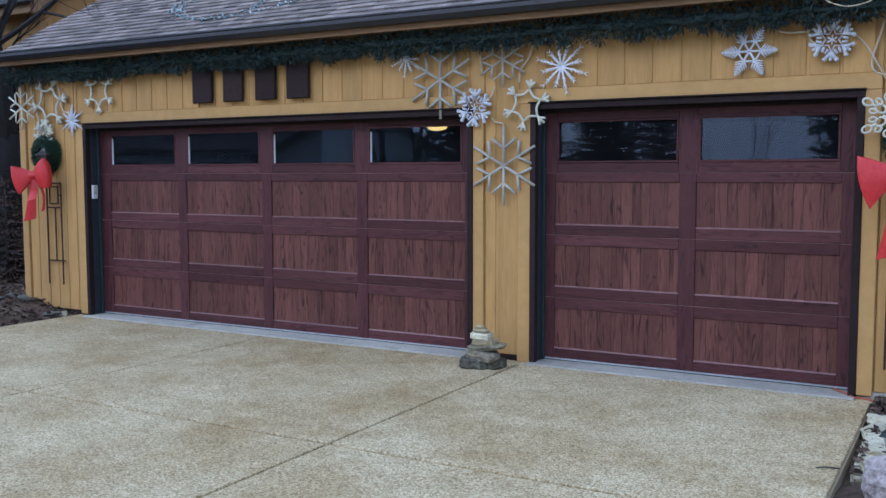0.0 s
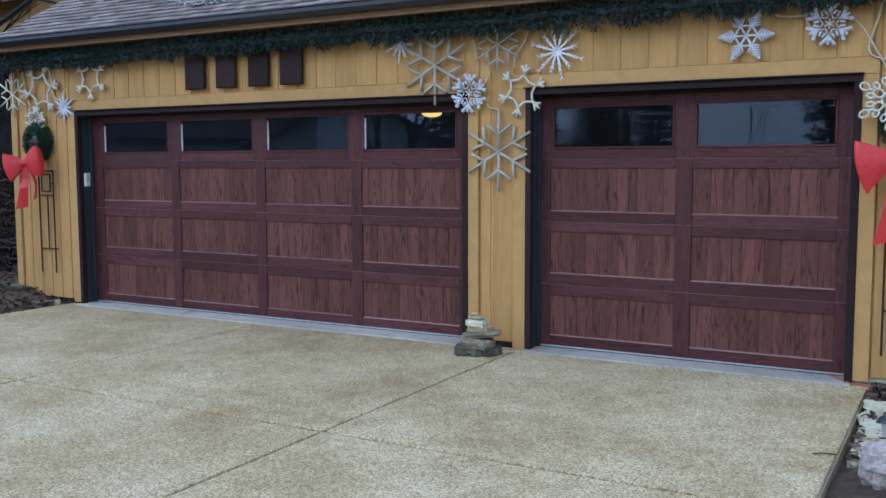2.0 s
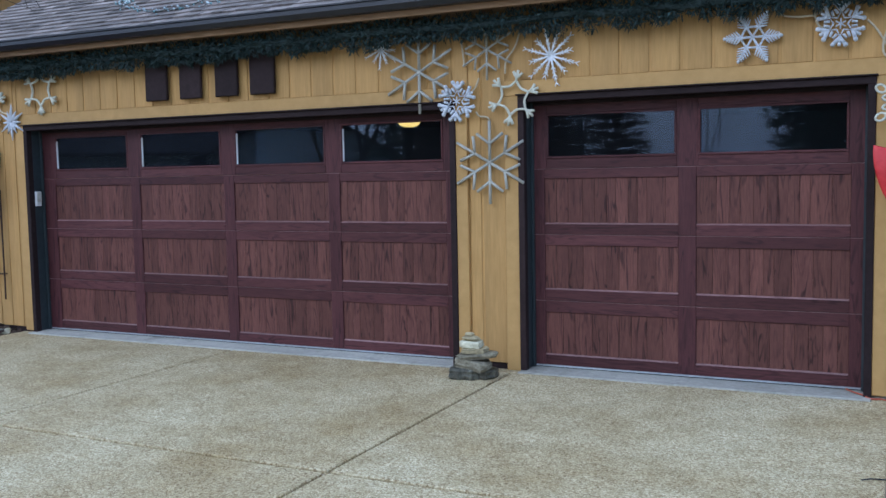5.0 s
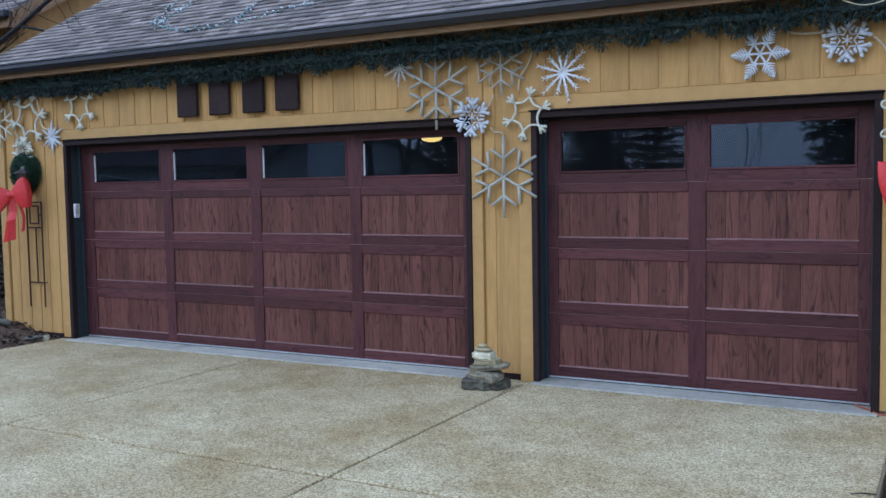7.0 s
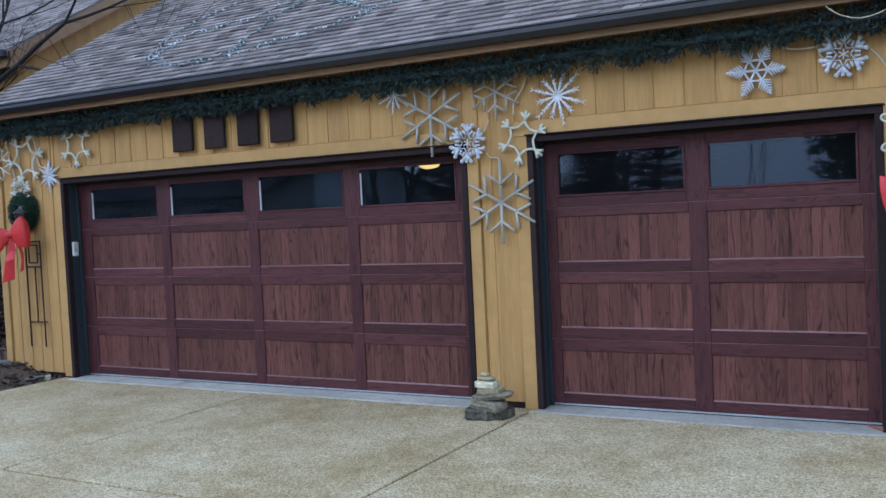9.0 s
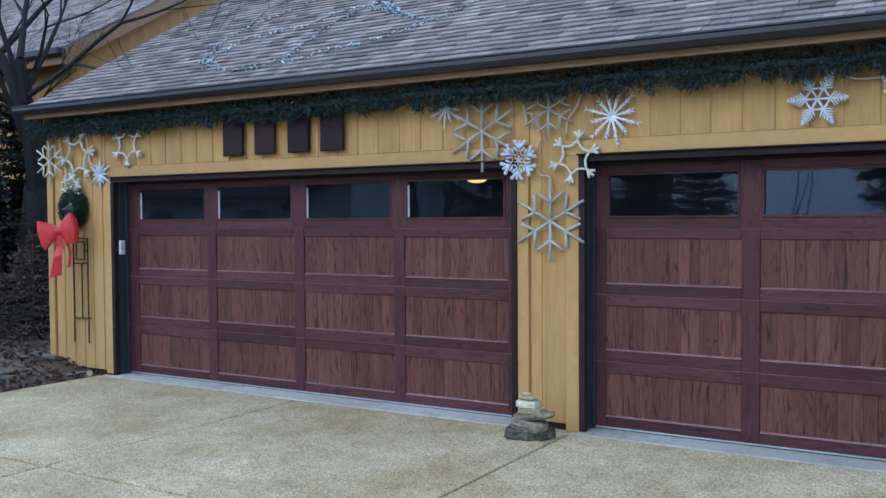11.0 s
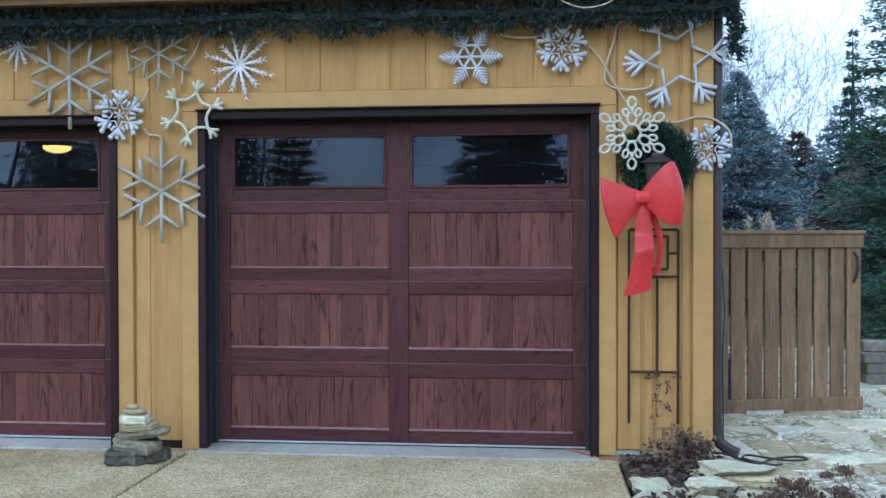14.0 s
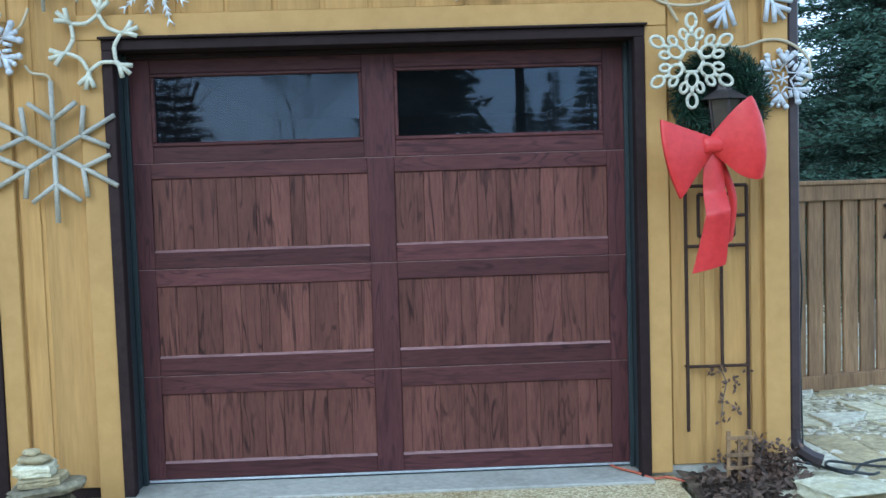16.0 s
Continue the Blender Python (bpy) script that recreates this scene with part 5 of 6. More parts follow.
rnd = random.Random(81)
for i in range(34):
    x, y = (rnd.uniform(2.72, 3.7), rnd.uniform(-1.9, -0.35)) if i < 22 else (rnd.uniform(2.95, 3.5), rnd.uniform(-2.9, -2.0))
    q = rnd.uniform(0.03, 0.075)
    stone("rubble_stone", (x, y, 0.0 if y > -1.8 else 0.05), (q, q * rnd.uniform(0.6, 1.0), q * rnd.uniform(0.35, 0.7)), 900 + i, rnd.choice((M_STONE, M_STONE_TAN, M_WHITEROCK, M_STONE_GREY)), "small broken stone in the rock bed", rnd.uniform(0, 180), "rock", "small stones in the bed", 0.3)

# stacked blocks beyond the fence
M_BLOCK = surf("weathered_grey_block", (0.16, 0.145, 0.12), (0.33, 0.30, 0.25), 16, 0.9, vary=0.4, bumps=0.6)
BL = "stacked grey-tan garden blocks"
rnd = random.Random(5)
me = to_mesh("wall_block", boxm(-0.10, 0.10, -0.08, 0.08, -0.05, 0.05, 0.012), M_BLOCK)
for col in range(13):
    for lev in range(rnd.choice((2, 3, 4, 4)) if col > 0 else 4):
        ob = new("wall_block", me)
        ob.matrix_basis = pose(5.2 + col * 0.215 + rnd.uniform(-0.02, 0.02), 3.2 + 0.08 * col + rnd.uniform(-0.03, 0.03), 0.034 + lev * 0.101, 0, 0, rnd.uniform(-8, 8))
        tagged(ob, "grey-tan concrete garden block in a stack", "block", BL)
for i in range(8):
    stone("loose_stone", (5.15 + rnd.random() * 1.5, 2.55 + rnd.random() * 0.5, 0.03), (rnd.uniform(0.08, 0.15), rnd.uniform(0.07, 0.12), 0.06), 800 + i, rnd.choice((M_STONE_TAN, M_STONE)), "loose pale stone before the block stack", rnd.uniform(0, 180), "rock", "loose stones by the blocks")

# blue bin behind the fence
M_BLUE = surf("blue_plastic", (0.012, 0.02, 0.12), (0.02, 0.035, 0.17), 12, 0.4, bumps=0)
bin_ = thing("bin", "blue plastic bin behind the fence", "bin", (3.62, 2.35, -0.03))
bm = bmesh.new()
bmesh.ops.create_cone(bm, cap_ends=True, segments=16, radius1=0.15, radius2=0.19, depth=0.36, matrix=Matrix.Translation((0, 0, 0.18)))
part("bin_body", bm, M_BLUE, bin_)
bm = bmesh.new()
tube(bm, [(0.195 * math.cos(2 * math.pi * k / 16), 0.195 * math.sin(2 * math.pi * k / 16), 0.36) for k in range(17)], 0.014, 6)
part("rim", bm, M_BLUE, bin_)

# fence latch
latch = fence
bm = bmesh.new()
tube(bm, [(FLEN - 0.07, -0.03, 1.22), (FLEN - 0.065, -0.06, 1.19), (FLEN - 0.06, -0.065, 1.10), (FLEN - 0.07, -0.05, 1.02), (FLEN - 0.075, -0.025, 0.99)], [0.012, 0.014, 0.016, 0.012, 0.01], 6)
part("handle", bm, M_LANTERN, fence, "dark iron handle")

# ---- solar stake light ----
sl = thing("solar_light", "small solar stake light with dark round cap", "garden light", (2.848, -1.603, -0.03))
bm = bmesh.new()
tube(bm, [(0, 0, 0), (0, 0, 0.12)], 0.012, 8)
part("stake", bm, M_LANTERN, sl)
bm = bmesh.new()
bmesh.ops.create_cone(bm, cap_ends=True, segments=16, radius1=0.030, radius2=0.047, depth=0.085, matrix=Matrix.Translation((0, 0, 0.155)))
part("lens", bm, surf("cloudy_grey_plastic", (0.32, 0.33, 0.31), (0.48, 0.49, 0.46), 40, 0.25, vary=0.2, bumps=0.1, stretch=(4, 4, 0.5)), sl, "clear ribbed lens")
bm = bmesh.new()
bmesh.ops.create_cone(bm, cap_ends=True, segments=20, radius1=0.062, radius2=0.052, depth=0.02, matrix=Matrix.Translation((0, 0, 0.204)))
bmesh.ops.create_cone(bm, cap_ends=True, segments=20, radius1=0.048, radius2=0.036, depth=0.012, matrix=Matrix.Translation((0, 0, 0.221)))
part("cap", bm, surf("dark_teal_cap", (0.02, 0.035, 0.04), (0.035, 0.055, 0.06), 20, 0.35, bumps=0), sl)

# ---- cords on the ground ----
M_BLACK = surf("black_rubber_cord", (0.012, 0.016, 0.018), (0.02, 0.026, 0.028), 30, 0.5, bumps=0)
M_ORANGE = surf("orange_cord", (0.45, 0.10, 0.05), (0.55, 0.15, 0.08), 30, 0.5, bumps=0)
cord("black rubber cord lying in loops on the flagstones", [(3.20, 0.12, 0.02), (3.24, -0.05, 0.05), (3.33, 0.02, 0.012), (3.42, -0.12, 0.012), (3.55, 0.02, 0.012), (3.70, 0.08, 0.012), (3.74, 0.0, 0.016), (3.62, -0.06, 0.02), (3.5, 0.0, 0.02), (3.40, 0.06, 0.02), (3.36, -0.04, 0.02), (3.5, -0.14, 0.012), (3.56, -0.12, 0.012)], 0.007, M_BLACK)
cord("thin orange extension cord lying across the sill", [(2.32, 0.20, 0.018), (2.36, 0.10, 0.018), (2.44, 0.0, 0.018), (2.50, -0.06, 0.008), (2.57, -0.05, 0.008), (2.64, -0.10, 0.0)], 0.006, M_ORANGE)
cord("thin black cord clipped along the downspout", [(3.240, 0.02, 1.15), (3.252, 0.01, 0.9), (3.242, 0.015, 0.6), (3.246, 0.01, 0.3), (3.235, -0.03, 0.05)], 0.0045, M_BLACK)

cord("short dead twig lying on the driveway edge", [(2.50, -1.85, 0.006), (2.54, -1.83, 0.010), (2.575, -1.815, 0.008), (2.61, -1.80, 0.005)], 0.004, M_BLACK, "twig")

# ---- trees ----
M_BARK = surf("dark_grey_bark", (0.035, 0.030, 0.028), (0.10, 0.088, 0.080), 30, 0.95, vary=0.4, bumps=0.8, stretch=(3, 3, 0.6), dist=0.02)
# much darker bark for the trees at the far garage corner
M_DARKBARK = surf("near_black_bark", (0.010, 0.009, 0.009), (0.030, 0.027, 0.026), 25, 0.95, vary=0.4, bumps=0.8, stretch=(3, 3, 0.6), dist=0.02)
M_FROSTTWIG = surf("pale_frosty_twig", (0.14, 0.135, 0.135), (0.32, 0.31, 0.31), 30, 0.95, vary=0.3, bumps=0)
M_GREYTWIG = surf("grey_mauve_twig", (0.13, 0.122, 0.126), (0.28, 0.265, 0.27), 30, 0.95, vary=0.3, bumps=0)
M_TWIG = surf("grey_brown_twig", (0.075, 0.065, 0.060), (0.19, 0.17, 0.155), 30, 0.95, vary=0.3, bumps=0)
M_LICHEN = surf("pale_lichened_branch", (0.16, 0.14, 0.11), (0.46, 0.46, 0.42), 28, 0.9, vary=0.3, bumps=0.5)


def grow(bm, p, d, ln, r, depth, rnd, up=0.15, fork=(2, 3), bend=0.25, n=5):
    """A limb that bends as it grows and forks into thinner ones."""
    steps = 4
    pts, rad = [p.copy()], [r]
    for k in range(steps):
        d = (d + Vector((rnd.gauss(0, bend), rnd.gauss(0, bend), rnd.gauss(0, bend) + up)) * 0.5).normalized()
        p = p + d * ln / steps
        pts.append(p.copy())
        rad.append(r * (1 - 0.45 * (k + 1) / steps))
    tube(bm, pts, [max(q, 0.0035) for q in rad], n if depth > 2 else 3, cap=False)
    if depth <= 0:
        return
    for k in range(rnd.randint(*fork)):
        a = pts[-1] if k == 0 else pts[rnd.randint(2, 4)]
        nd = (d + Vector((rnd.gauss(0, 0.55), rnd.gauss(0, 0.55), rnd.gauss(0, 0.35)))).normalized()
        grow(bm, a, nd, ln * rnd.uniform(0.62, 0.85), rad[-1] * rnd.uniform(0.6, 0.95), depth - 1, rnd, up, fork, bend, n)


def bare_tree(label, x, y, height, r, seed, stems=1, depth=5, z=-0.1, material=None, fork=(2, 3), spread=0.35):
    rnd = random.Random(seed)
    t = thing("bare_tree", label, "tree", (x, y, z), "bare trees")
    for s in range(stems):
        trunk, crown = bmesh.new(), bmesh.new()
        d = Vector((rnd.gauss(0, 0.12), rnd.gauss(0, 0.12), 1)) if stems == 1 else Vector((rnd.gauss(0, 0.25), rnd.gauss(0, 0.25), 1)).normalized()
        p = Vector((rnd.gauss(0, 0.12), rnd.gauss(0, 0.12), 0)) if stems > 1 else Vector()
        base_h = height * 0.28
        q = p + d.normalized() * base_h
        tube(trunk, [p, p.lerp(q, 0.5) + Vector((rnd.gauss(0, 0.03), rnd.gauss(0, 0.03), 0)), q], [r * 1.25, r, r * 0.85], 9)
        part("trunk", trunk, material or M_BARK, t, smooth=True)
        for k in range(3):
            nd = (d + Vector((rnd.gauss(0, spread), rnd.gauss(0, spread), 0.1))).normalized()
            grow(crown, q - d * base_h * 0.15 * k, nd, height * 0.26, r * 0.55, depth, rnd, fork=fork)
        tagged(part("crown", crown, material or M_TWIG, t), kind="stuff")
    return t


def conifer(name, label, x, y, height, half, seed, material, levels, per, droop, z=-0.1, blade=(0.16, 0.02), density=26, bottom=0.1, bark=None):
    """Tiers of boughs along a tapered trunk, each bough set with short needled sprays."""
    rnd = random.Random(seed)
    t = thing(name, label, "tree", (x, y, z), "evergreens")
    bm = bmesh.new()
    tube(bm, [(0, 0, 0), (0.02, 0, height * 0.5), (0, 0.01, height)], [height * 0.022, height * 0.013, 0.006], 8)
    part("trunk", bm, M_BARK, t, smooth=True)
    boughs, samples = bmesh.new(), []
    for lv in range(levels):
        f = lv / (levels - 1)
        h0 = height * (bottom + (0.985 - bottom) * f)
        for k in range(per if f < 0.85 else max(4, per // 2)):
            h = h0 + rnd.uniform(-0.5, 0.5) * height / levels * (1 - f)
            a = rnd.uniform(0, 2 * math.pi)
            ln = half * (1 - f) ** 0.85 * rnd.uniform(0.65, 1.12) + 0.04 * half
            out = Vector((math.cos(a), math.sin(a), 0))
            pts = []
            for s in range(5):
                u = s / 4
                pts.append(Vector((0, 0, h)) + out * ln * u + Vector((0, 0, ln * (-droop * u + 0.35 * droop * u * u * 1.6))) + Vector((rnd.gauss(0, 0.02), rnd.gauss(0, 0.02), rnd.gauss(0, 0.02))) * ln)
            tube(boughs, pts, [0.016 * ln + 0.004, 0.013 * ln + 0.003, 0.010 * ln + 0.002, 0.006 * ln + 0.002, 0.002], 4, cap=False)
            for _ in range(int(density * (0.25 + ln))):
                u = rnd.uniform(0.12, 1.0)
                s = min(3, int(u * 4))
                p = pts[s].lerp(pts[s + 1], u * 4 - s)
                side = Vector((-out.y, out.x, 0)) * rnd.gauss(0, 0.22) * ln * (1.15 - u * 0.7)
                p = p + side + Vector((0, 0, rnd.gauss(-0.01, 0.035) - abs(side.length) * 0.2 * droop))
                samples.append((p, out * 0.8 + side.normalized() * 0.7 if side.length > 0.01 else out))
    tagged(part("bough_frame", boughs, M_BARK, t), kind="stuff")
    tagged(from_lists("crown", *blades(samples, blade[0], blade[1], rnd, 0.35), material, t), kind="stuff")
    return t


M_SPRUCE = island_tone("blue_green_spruce_needles", (0.125, 0.188, 0.215), (0.240, 0.322, 0.358), 0.8, 6, 0.25, 0)
M_PINE = island_tone("dark_green_pine_needles", (0.032, 0.078, 0.056), (0.078, 0.150, 0.108), 0.8, 5, 0.3, 0)
M_DULL = island_tone("dull_olive_brown_foliage", (0.090, 0.094, 0.080), (0.170, 0.170, 0.150), 0.9, 5, 0.3, 0)
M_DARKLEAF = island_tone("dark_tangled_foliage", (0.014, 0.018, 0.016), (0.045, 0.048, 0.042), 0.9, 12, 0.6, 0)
M_YEW = island_tone("bright_green_juniper", (0.02, 0.055, 0.025), (0.05, 0.11, 0.05), 0.8, 12, 0.5, 0)
M_RED_BUSH = island_tone("dry_russet_leaves", (0.06, 0.04, 0.03), (0.15, 0.10, 0.075), 0.9, 12, 0.5, 0)

conifer("spruce_tree", "blue-green spruce tree behind the fence", 6.08, 13.4, 4.75, 2.15, 41, M_SPRUCE, 44, 16, 0.30, blade=(0.12, 0.013), density=85, bottom=0.04)
conifer("pine_tree", "tall dark green pine tree beyond the fence", 9.2, 9.8, 11.0, 2.7, 42, M_PINE, 60, 18, 0.45, blade=(0.11, 0.013), density=165, bottom=0.02)
conifer("pine_tree", "tall dark green pine tree beyond the fence", 8.7, 7.6, 7.5, 2.3, 43, M_PINE, 40, 15, 0.45, blade=(0.11, 0.013), density=150, bottom=0.03)
conifer("spruce_tree", "slim sparse dark green spruce in the far garden", 8.85, 15.2, 5.9, 0.55, 171, M_PINE, 24, 6, 0.55, blade=(0.12, 0.02), density=60, bottom=0.05)
conifer("juniper_bush", "low bright green juniper beside the block stack", 6.2, 4.6, 1.5, 1.0, 44, M_YEW, 12, 14, 0.2, blade=(0.08, 0.012), density=60, bottom=0.08)
conifer("spruce_tree", "blue-green spruce tree in the far garden", 9.3, 17.5, 4.6, 2.0, 45, M_SPRUCE, 26, 14, 0.35, density=30)
conifer("shrub", "grey twiggy frosted shrub in the far garden", 4.15, 15.6, 3.3, 1.3, 110, M_FROSTTWIG, 20, 14, -0.5, blade=(0.16, 0.008), density=40)
conifer("shrub", "grey twiggy frosted shrub in the far garden", 3.6, 18.2, 4.0, 1.6, 111, M_FROSTTWIG, 20, 14, -0.5, blade=(0.16, 0.008), density=40)
conifer("shrub", "grey twiggy frosted shrub in the far garden", 8.9, 14.2, 3.4, 1.7, 112, M_FROSTTWIG, 20, 14, -0.5, blade=(0.16, 0.008), density=40)
conifer("shrub", "dull russet shrub in the far garden", 8.4, 15.0, 2.1, 1.5, 46, M_RED_BUSH, 14, 14, -0.2, blade=(0.10, 0.03), density=24)
for i, (x, y, h, r) in enumerate(((8.6, 18.6, 4.0, 2.3), (9.8, 17.0, 3.9, 2.2), (11.4, 16.4, 4.4, 2.2), (7.2, 19.5, 3.2, 2.2), (5.2, 19.5, 3.2, 2.0))):
    conifer("shrub", "dull olive-brown shrub in the far garden", x, y, h, r, 150 + i, M_DULL, 22, 16, -0.1, blade=(0.16, 0.032), density=55)
conifer("shrub", "dull russet shrub in the far garden", 4.2, 17.0, 2.2, 2.2, 47, M_RED_BUSH, 12, 14, -0.2, blade=(0.10, 0.03), density=24)
for i, (x, y, h, r) in enumerate(((4.3, 15.5, 7.0, 0.07), (5.0, 17.0, 7.5, 0.07), (6.6, 18.0, 7.5, 0.07), (7.6, 17.6, 6.6, 0.06), (5.7, 20.0, 8.5, 0.08), (3.4, 19.0, 8.0, 0.08), (9.4, 21.0, 6.5, 0.07), (6.6, 24.0, 9.0, 0.09))):
    bare_tree("leafless grey tree in the far garden", x, y, h, r, 60 + i, 2, 5, material=M_GREYTWIG)
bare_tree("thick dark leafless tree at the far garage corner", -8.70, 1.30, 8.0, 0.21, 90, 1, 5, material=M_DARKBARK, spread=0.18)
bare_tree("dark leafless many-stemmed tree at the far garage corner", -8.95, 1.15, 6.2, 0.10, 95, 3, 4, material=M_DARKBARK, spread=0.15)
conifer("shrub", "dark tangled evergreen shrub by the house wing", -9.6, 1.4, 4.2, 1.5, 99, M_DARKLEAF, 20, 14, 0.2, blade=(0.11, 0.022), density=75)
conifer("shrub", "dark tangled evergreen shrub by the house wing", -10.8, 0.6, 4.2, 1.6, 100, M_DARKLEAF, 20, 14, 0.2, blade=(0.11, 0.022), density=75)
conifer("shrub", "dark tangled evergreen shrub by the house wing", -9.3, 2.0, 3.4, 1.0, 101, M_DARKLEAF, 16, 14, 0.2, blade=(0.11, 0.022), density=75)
conifer("shrub", "dark tangled shrub at the far garage corner", -8.1, 0.9, 1.6, 1.1, 92, M_RED_BUSH, 12, 12, 0.1, blade=(0.06, 0.012), density=30)

# distant tree line
rnd = random.Random(6)
bm_v, bm_f = [], []
for i in range(240):
    a = rnd.uniform(-0.7, 1.1)
    R = rnd.uniform(38, 70)
    p = Vector((R * math.sin(a), R * math.cos(a), -0.1))
    h = rnd.uniform(2.5, 6.5)
    for _ in range(26):
        q = p + Vector((rnd.gauss(0, 0.8), rnd.gauss(0, 0.8), rnd.uniform(0, h * 0.75)))
        d = Vector((rnd.gauss(0, 0.25), rnd.gauss(0, 0.25), 1)) * rnd.uniform(0.8, 2.0)
        i0 = len(bm_v)
        bm_v += [q, q + Vector((0.05, 0, 0)), q + d]
        bm_f.append((i0, i0 + 1, i0 + 2))
tagged(from_lists("distant_woods", bm_v, bm_f, M_TWIG), "grey leafless woods in the distance", "woods", kind="stuff")

# ---- trees and a house behind the camera, mirrored in the panes ----
conifer("pine_tree", "dark pine tree across the drive", 1.65, -10.6, 6.5, 1.4, 48, M_PINE, 34, 13, 0.3, blade=(0.16, 0.022), density=60, bottom=0.1)
for i, (x, y, h, r) in enumerate(((4.3, -19.5, 4.1, 0.9), (5.2, -20.5, 4.6, 1.0), (6.3, -21.0, 5.3, 1.2))):
    conifer("pine_tree", "dark evergreen tree across the drive", x, y, h, r, 160 + i, M_PINE, 24, 9, 0.3, blade=(0.14, 0.02), density=36, bottom=0.1)
bare_tree("bare tree across the drive", -4.7, -17.0, 8.0, 0.10, 93, 2, 7)
bare_tree("spreading bare tree across the drive", -1.5, -14.8, 6.5, 0.035, 191, 1, 7, spread=0.6)
for i, (x, y, h, r) in enumerate(((-3.55, -15.2, 4.3, 1.5), (-5.3, -15.8, 3.7, 1.4), (-7.0, -15.4, 3.8, 1.5), (-8.8, -15.9, 3.6, 1.5))):
    conifer("shrub", "dark tangled shrub across the drive", x, y, h, r, 98 + 10 * i, M_RED_BUSH, 18, 14, -0.3, blade=(0.10, 0.015), density=60)
bare_tree("bare tree across the drive", -8.5, -16.0, 9.0, 0.13, 94, 2, 6)
bare_tree("bare tree across the drive", -13.0, -18.0, 9.0, 0.13, 97, 2, 6)
conifer("pine_tree", "dark pine tree across the drive", -6.5, -20.0, 6.0, 2.3, 49, M_PINE, 24, 12, 0.35, density=26)
conifer("pine_tree", "dark pine tree across the drive", -9.8, -21.0, 5.4, 2.2, 51, M_PINE, 24, 12, 0.35, density=26)
bare_tree("bare tree across the drive", 9.0, -24.0, 7.0, 0.12, 96, 1, 6)
conifer("pine_tree", "dark pine tree across the drive", -9.9, -16.6, 6.6, 1.9, 53, M_PINE, 28, 12, 0.35, density=40)
pole = thing("utility_pole", "dark wooden utility pole across the drive", "pole", (4.95, -26.0, -0.1))
bm = bmesh.new()
tube(bm, [(0, 0, 0), (0, 0, 9.0)], [0.17, 0.13], 10)
part("pole_shaft", bm, M_BARK, pole)
part("crossarm", boxm(-1.1, 1.1, -0.05, 0.05, 8.3, 8.42, 0.01), M_BARK, pole)

M_HSIDE = surf("pale_grey_house_siding", (0.66, 0.65, 0.60), (0.76, 0.75, 0.70), 5, 0.8, vary=0.15, bumps=0.2)


def gable_house(label, x, y, w, dpt, eave, ridge, turn=0):
    h = thing("house", label, "house", (x, y, -0.1))
    h.rotation_euler = (0, 0, radians(turn))
    part("wall", boxm(-w / 2, w / 2, -dpt / 2, dpt / 2, 0, eave), M_HSIDE, h)
    bm = bmesh.new()
    for s in (-1, 1):
        vs = [bm.verts.new(c) for c in ((-w / 2 - 0.4, s * (dpt / 2 + 0.5), eave - 0.2), (w / 2 + 0.4, s * (dpt / 2 + 0.5), eave - 0.2), (w / 2 + 0.4, 0, ridge), (-w / 2 - 0.4, 0, ridge))]
        lo = [bm.verts.new(v.co - Vector((0, 0, 0.15))) for v in vs]
        bm.faces.new(vs if s < 0 else vs[::-1])
        bm.faces.new(lo)
        for k in range(4):
            bm.faces.new((vs[k], vs[(k + 1) % 4], lo[(k + 1) % 4], lo[k]))
    part("roof", bm, M_SHINGLE, h, "grey shingle roof")
    for sx in (-1, 1):
        bm = bmesh.new()
        a = [bm.verts.new((sx * w / 2, y1, z1)) for y1, z1 in ((-dpt / 2, eave), (dpt / 2, eave), (0, ridge - 0.2))]
        c = [bm.verts.new(v.co - Vector((sx * 0.15, 0, 0))) for v in a]
        bm.faces.new(a)
        bm.faces.new(c[::-1])
        for k in range(3):
            bm.faces.new((a[k], a[(k + 1) % 3], c[(k + 1) % 3], c[k]))
        part("gable", bm, M_HSIDE, h)
    for k in range(4):
        wx = -w / 2 + w * (k + 0.6) / 4.2
        wd = part("window", boxm(wx - 0.5, wx + 0.5, dpt / 2 - 0.02, dpt / 2 + 0.03, 1.0, 2.2), M_GLASS, h)
        part("window_frame", boxm(wx - 0.58, wx + 0.58, dpt / 2 - 0.01, dpt / 2 + 0.02, 0.92, 2.28), M_WHITE, h)
    return h


gable_house("pale grey neighbouring house with a shingle roof", -31.0, -27.0, 17.0, 9.0, 3.0, 6.2, -38)
gable_house("pale grey neighbouring garage with its gable to the drive", -18.5, -24.0, 8.0, 6.5, 2.45, 4.3, 58)

# ---- house wing behind the garage ----
wing = thing("house_wing", "ochre-yellow house wing with a grey shingle roof", "house")
WX, WY, WZ = -9.0, 2.11, 4.2             # gable plane, eave line
RY = 7.6
bm = bmesh.new()
prof = [(WY + 0.35, -0.1), (WY + 0.35, WZ + 0.35 * SL - 0.12), (RY, WZ + (RY - WY) * SL - 0.12), (RY + 5.2, WZ + 0.35 * SL - 0.12), (RY + 5.2, -0.1)]
ra, rb = [bm.verts.new((WX - 0.3, y, z)) for y, z in prof], [bm.verts.new((WX - 9.0, y, z)) for y, z in prof]
for i in range(5):
    j = (i + 1) % 5
    bm.faces.new((ra[i], ra[j], rb[j], rb[i]))
bm.faces.new(ra[::-1])
bm.faces.new(rb)
part("wall", bm, M_SIDING, wing)
bm = bmesh.new()
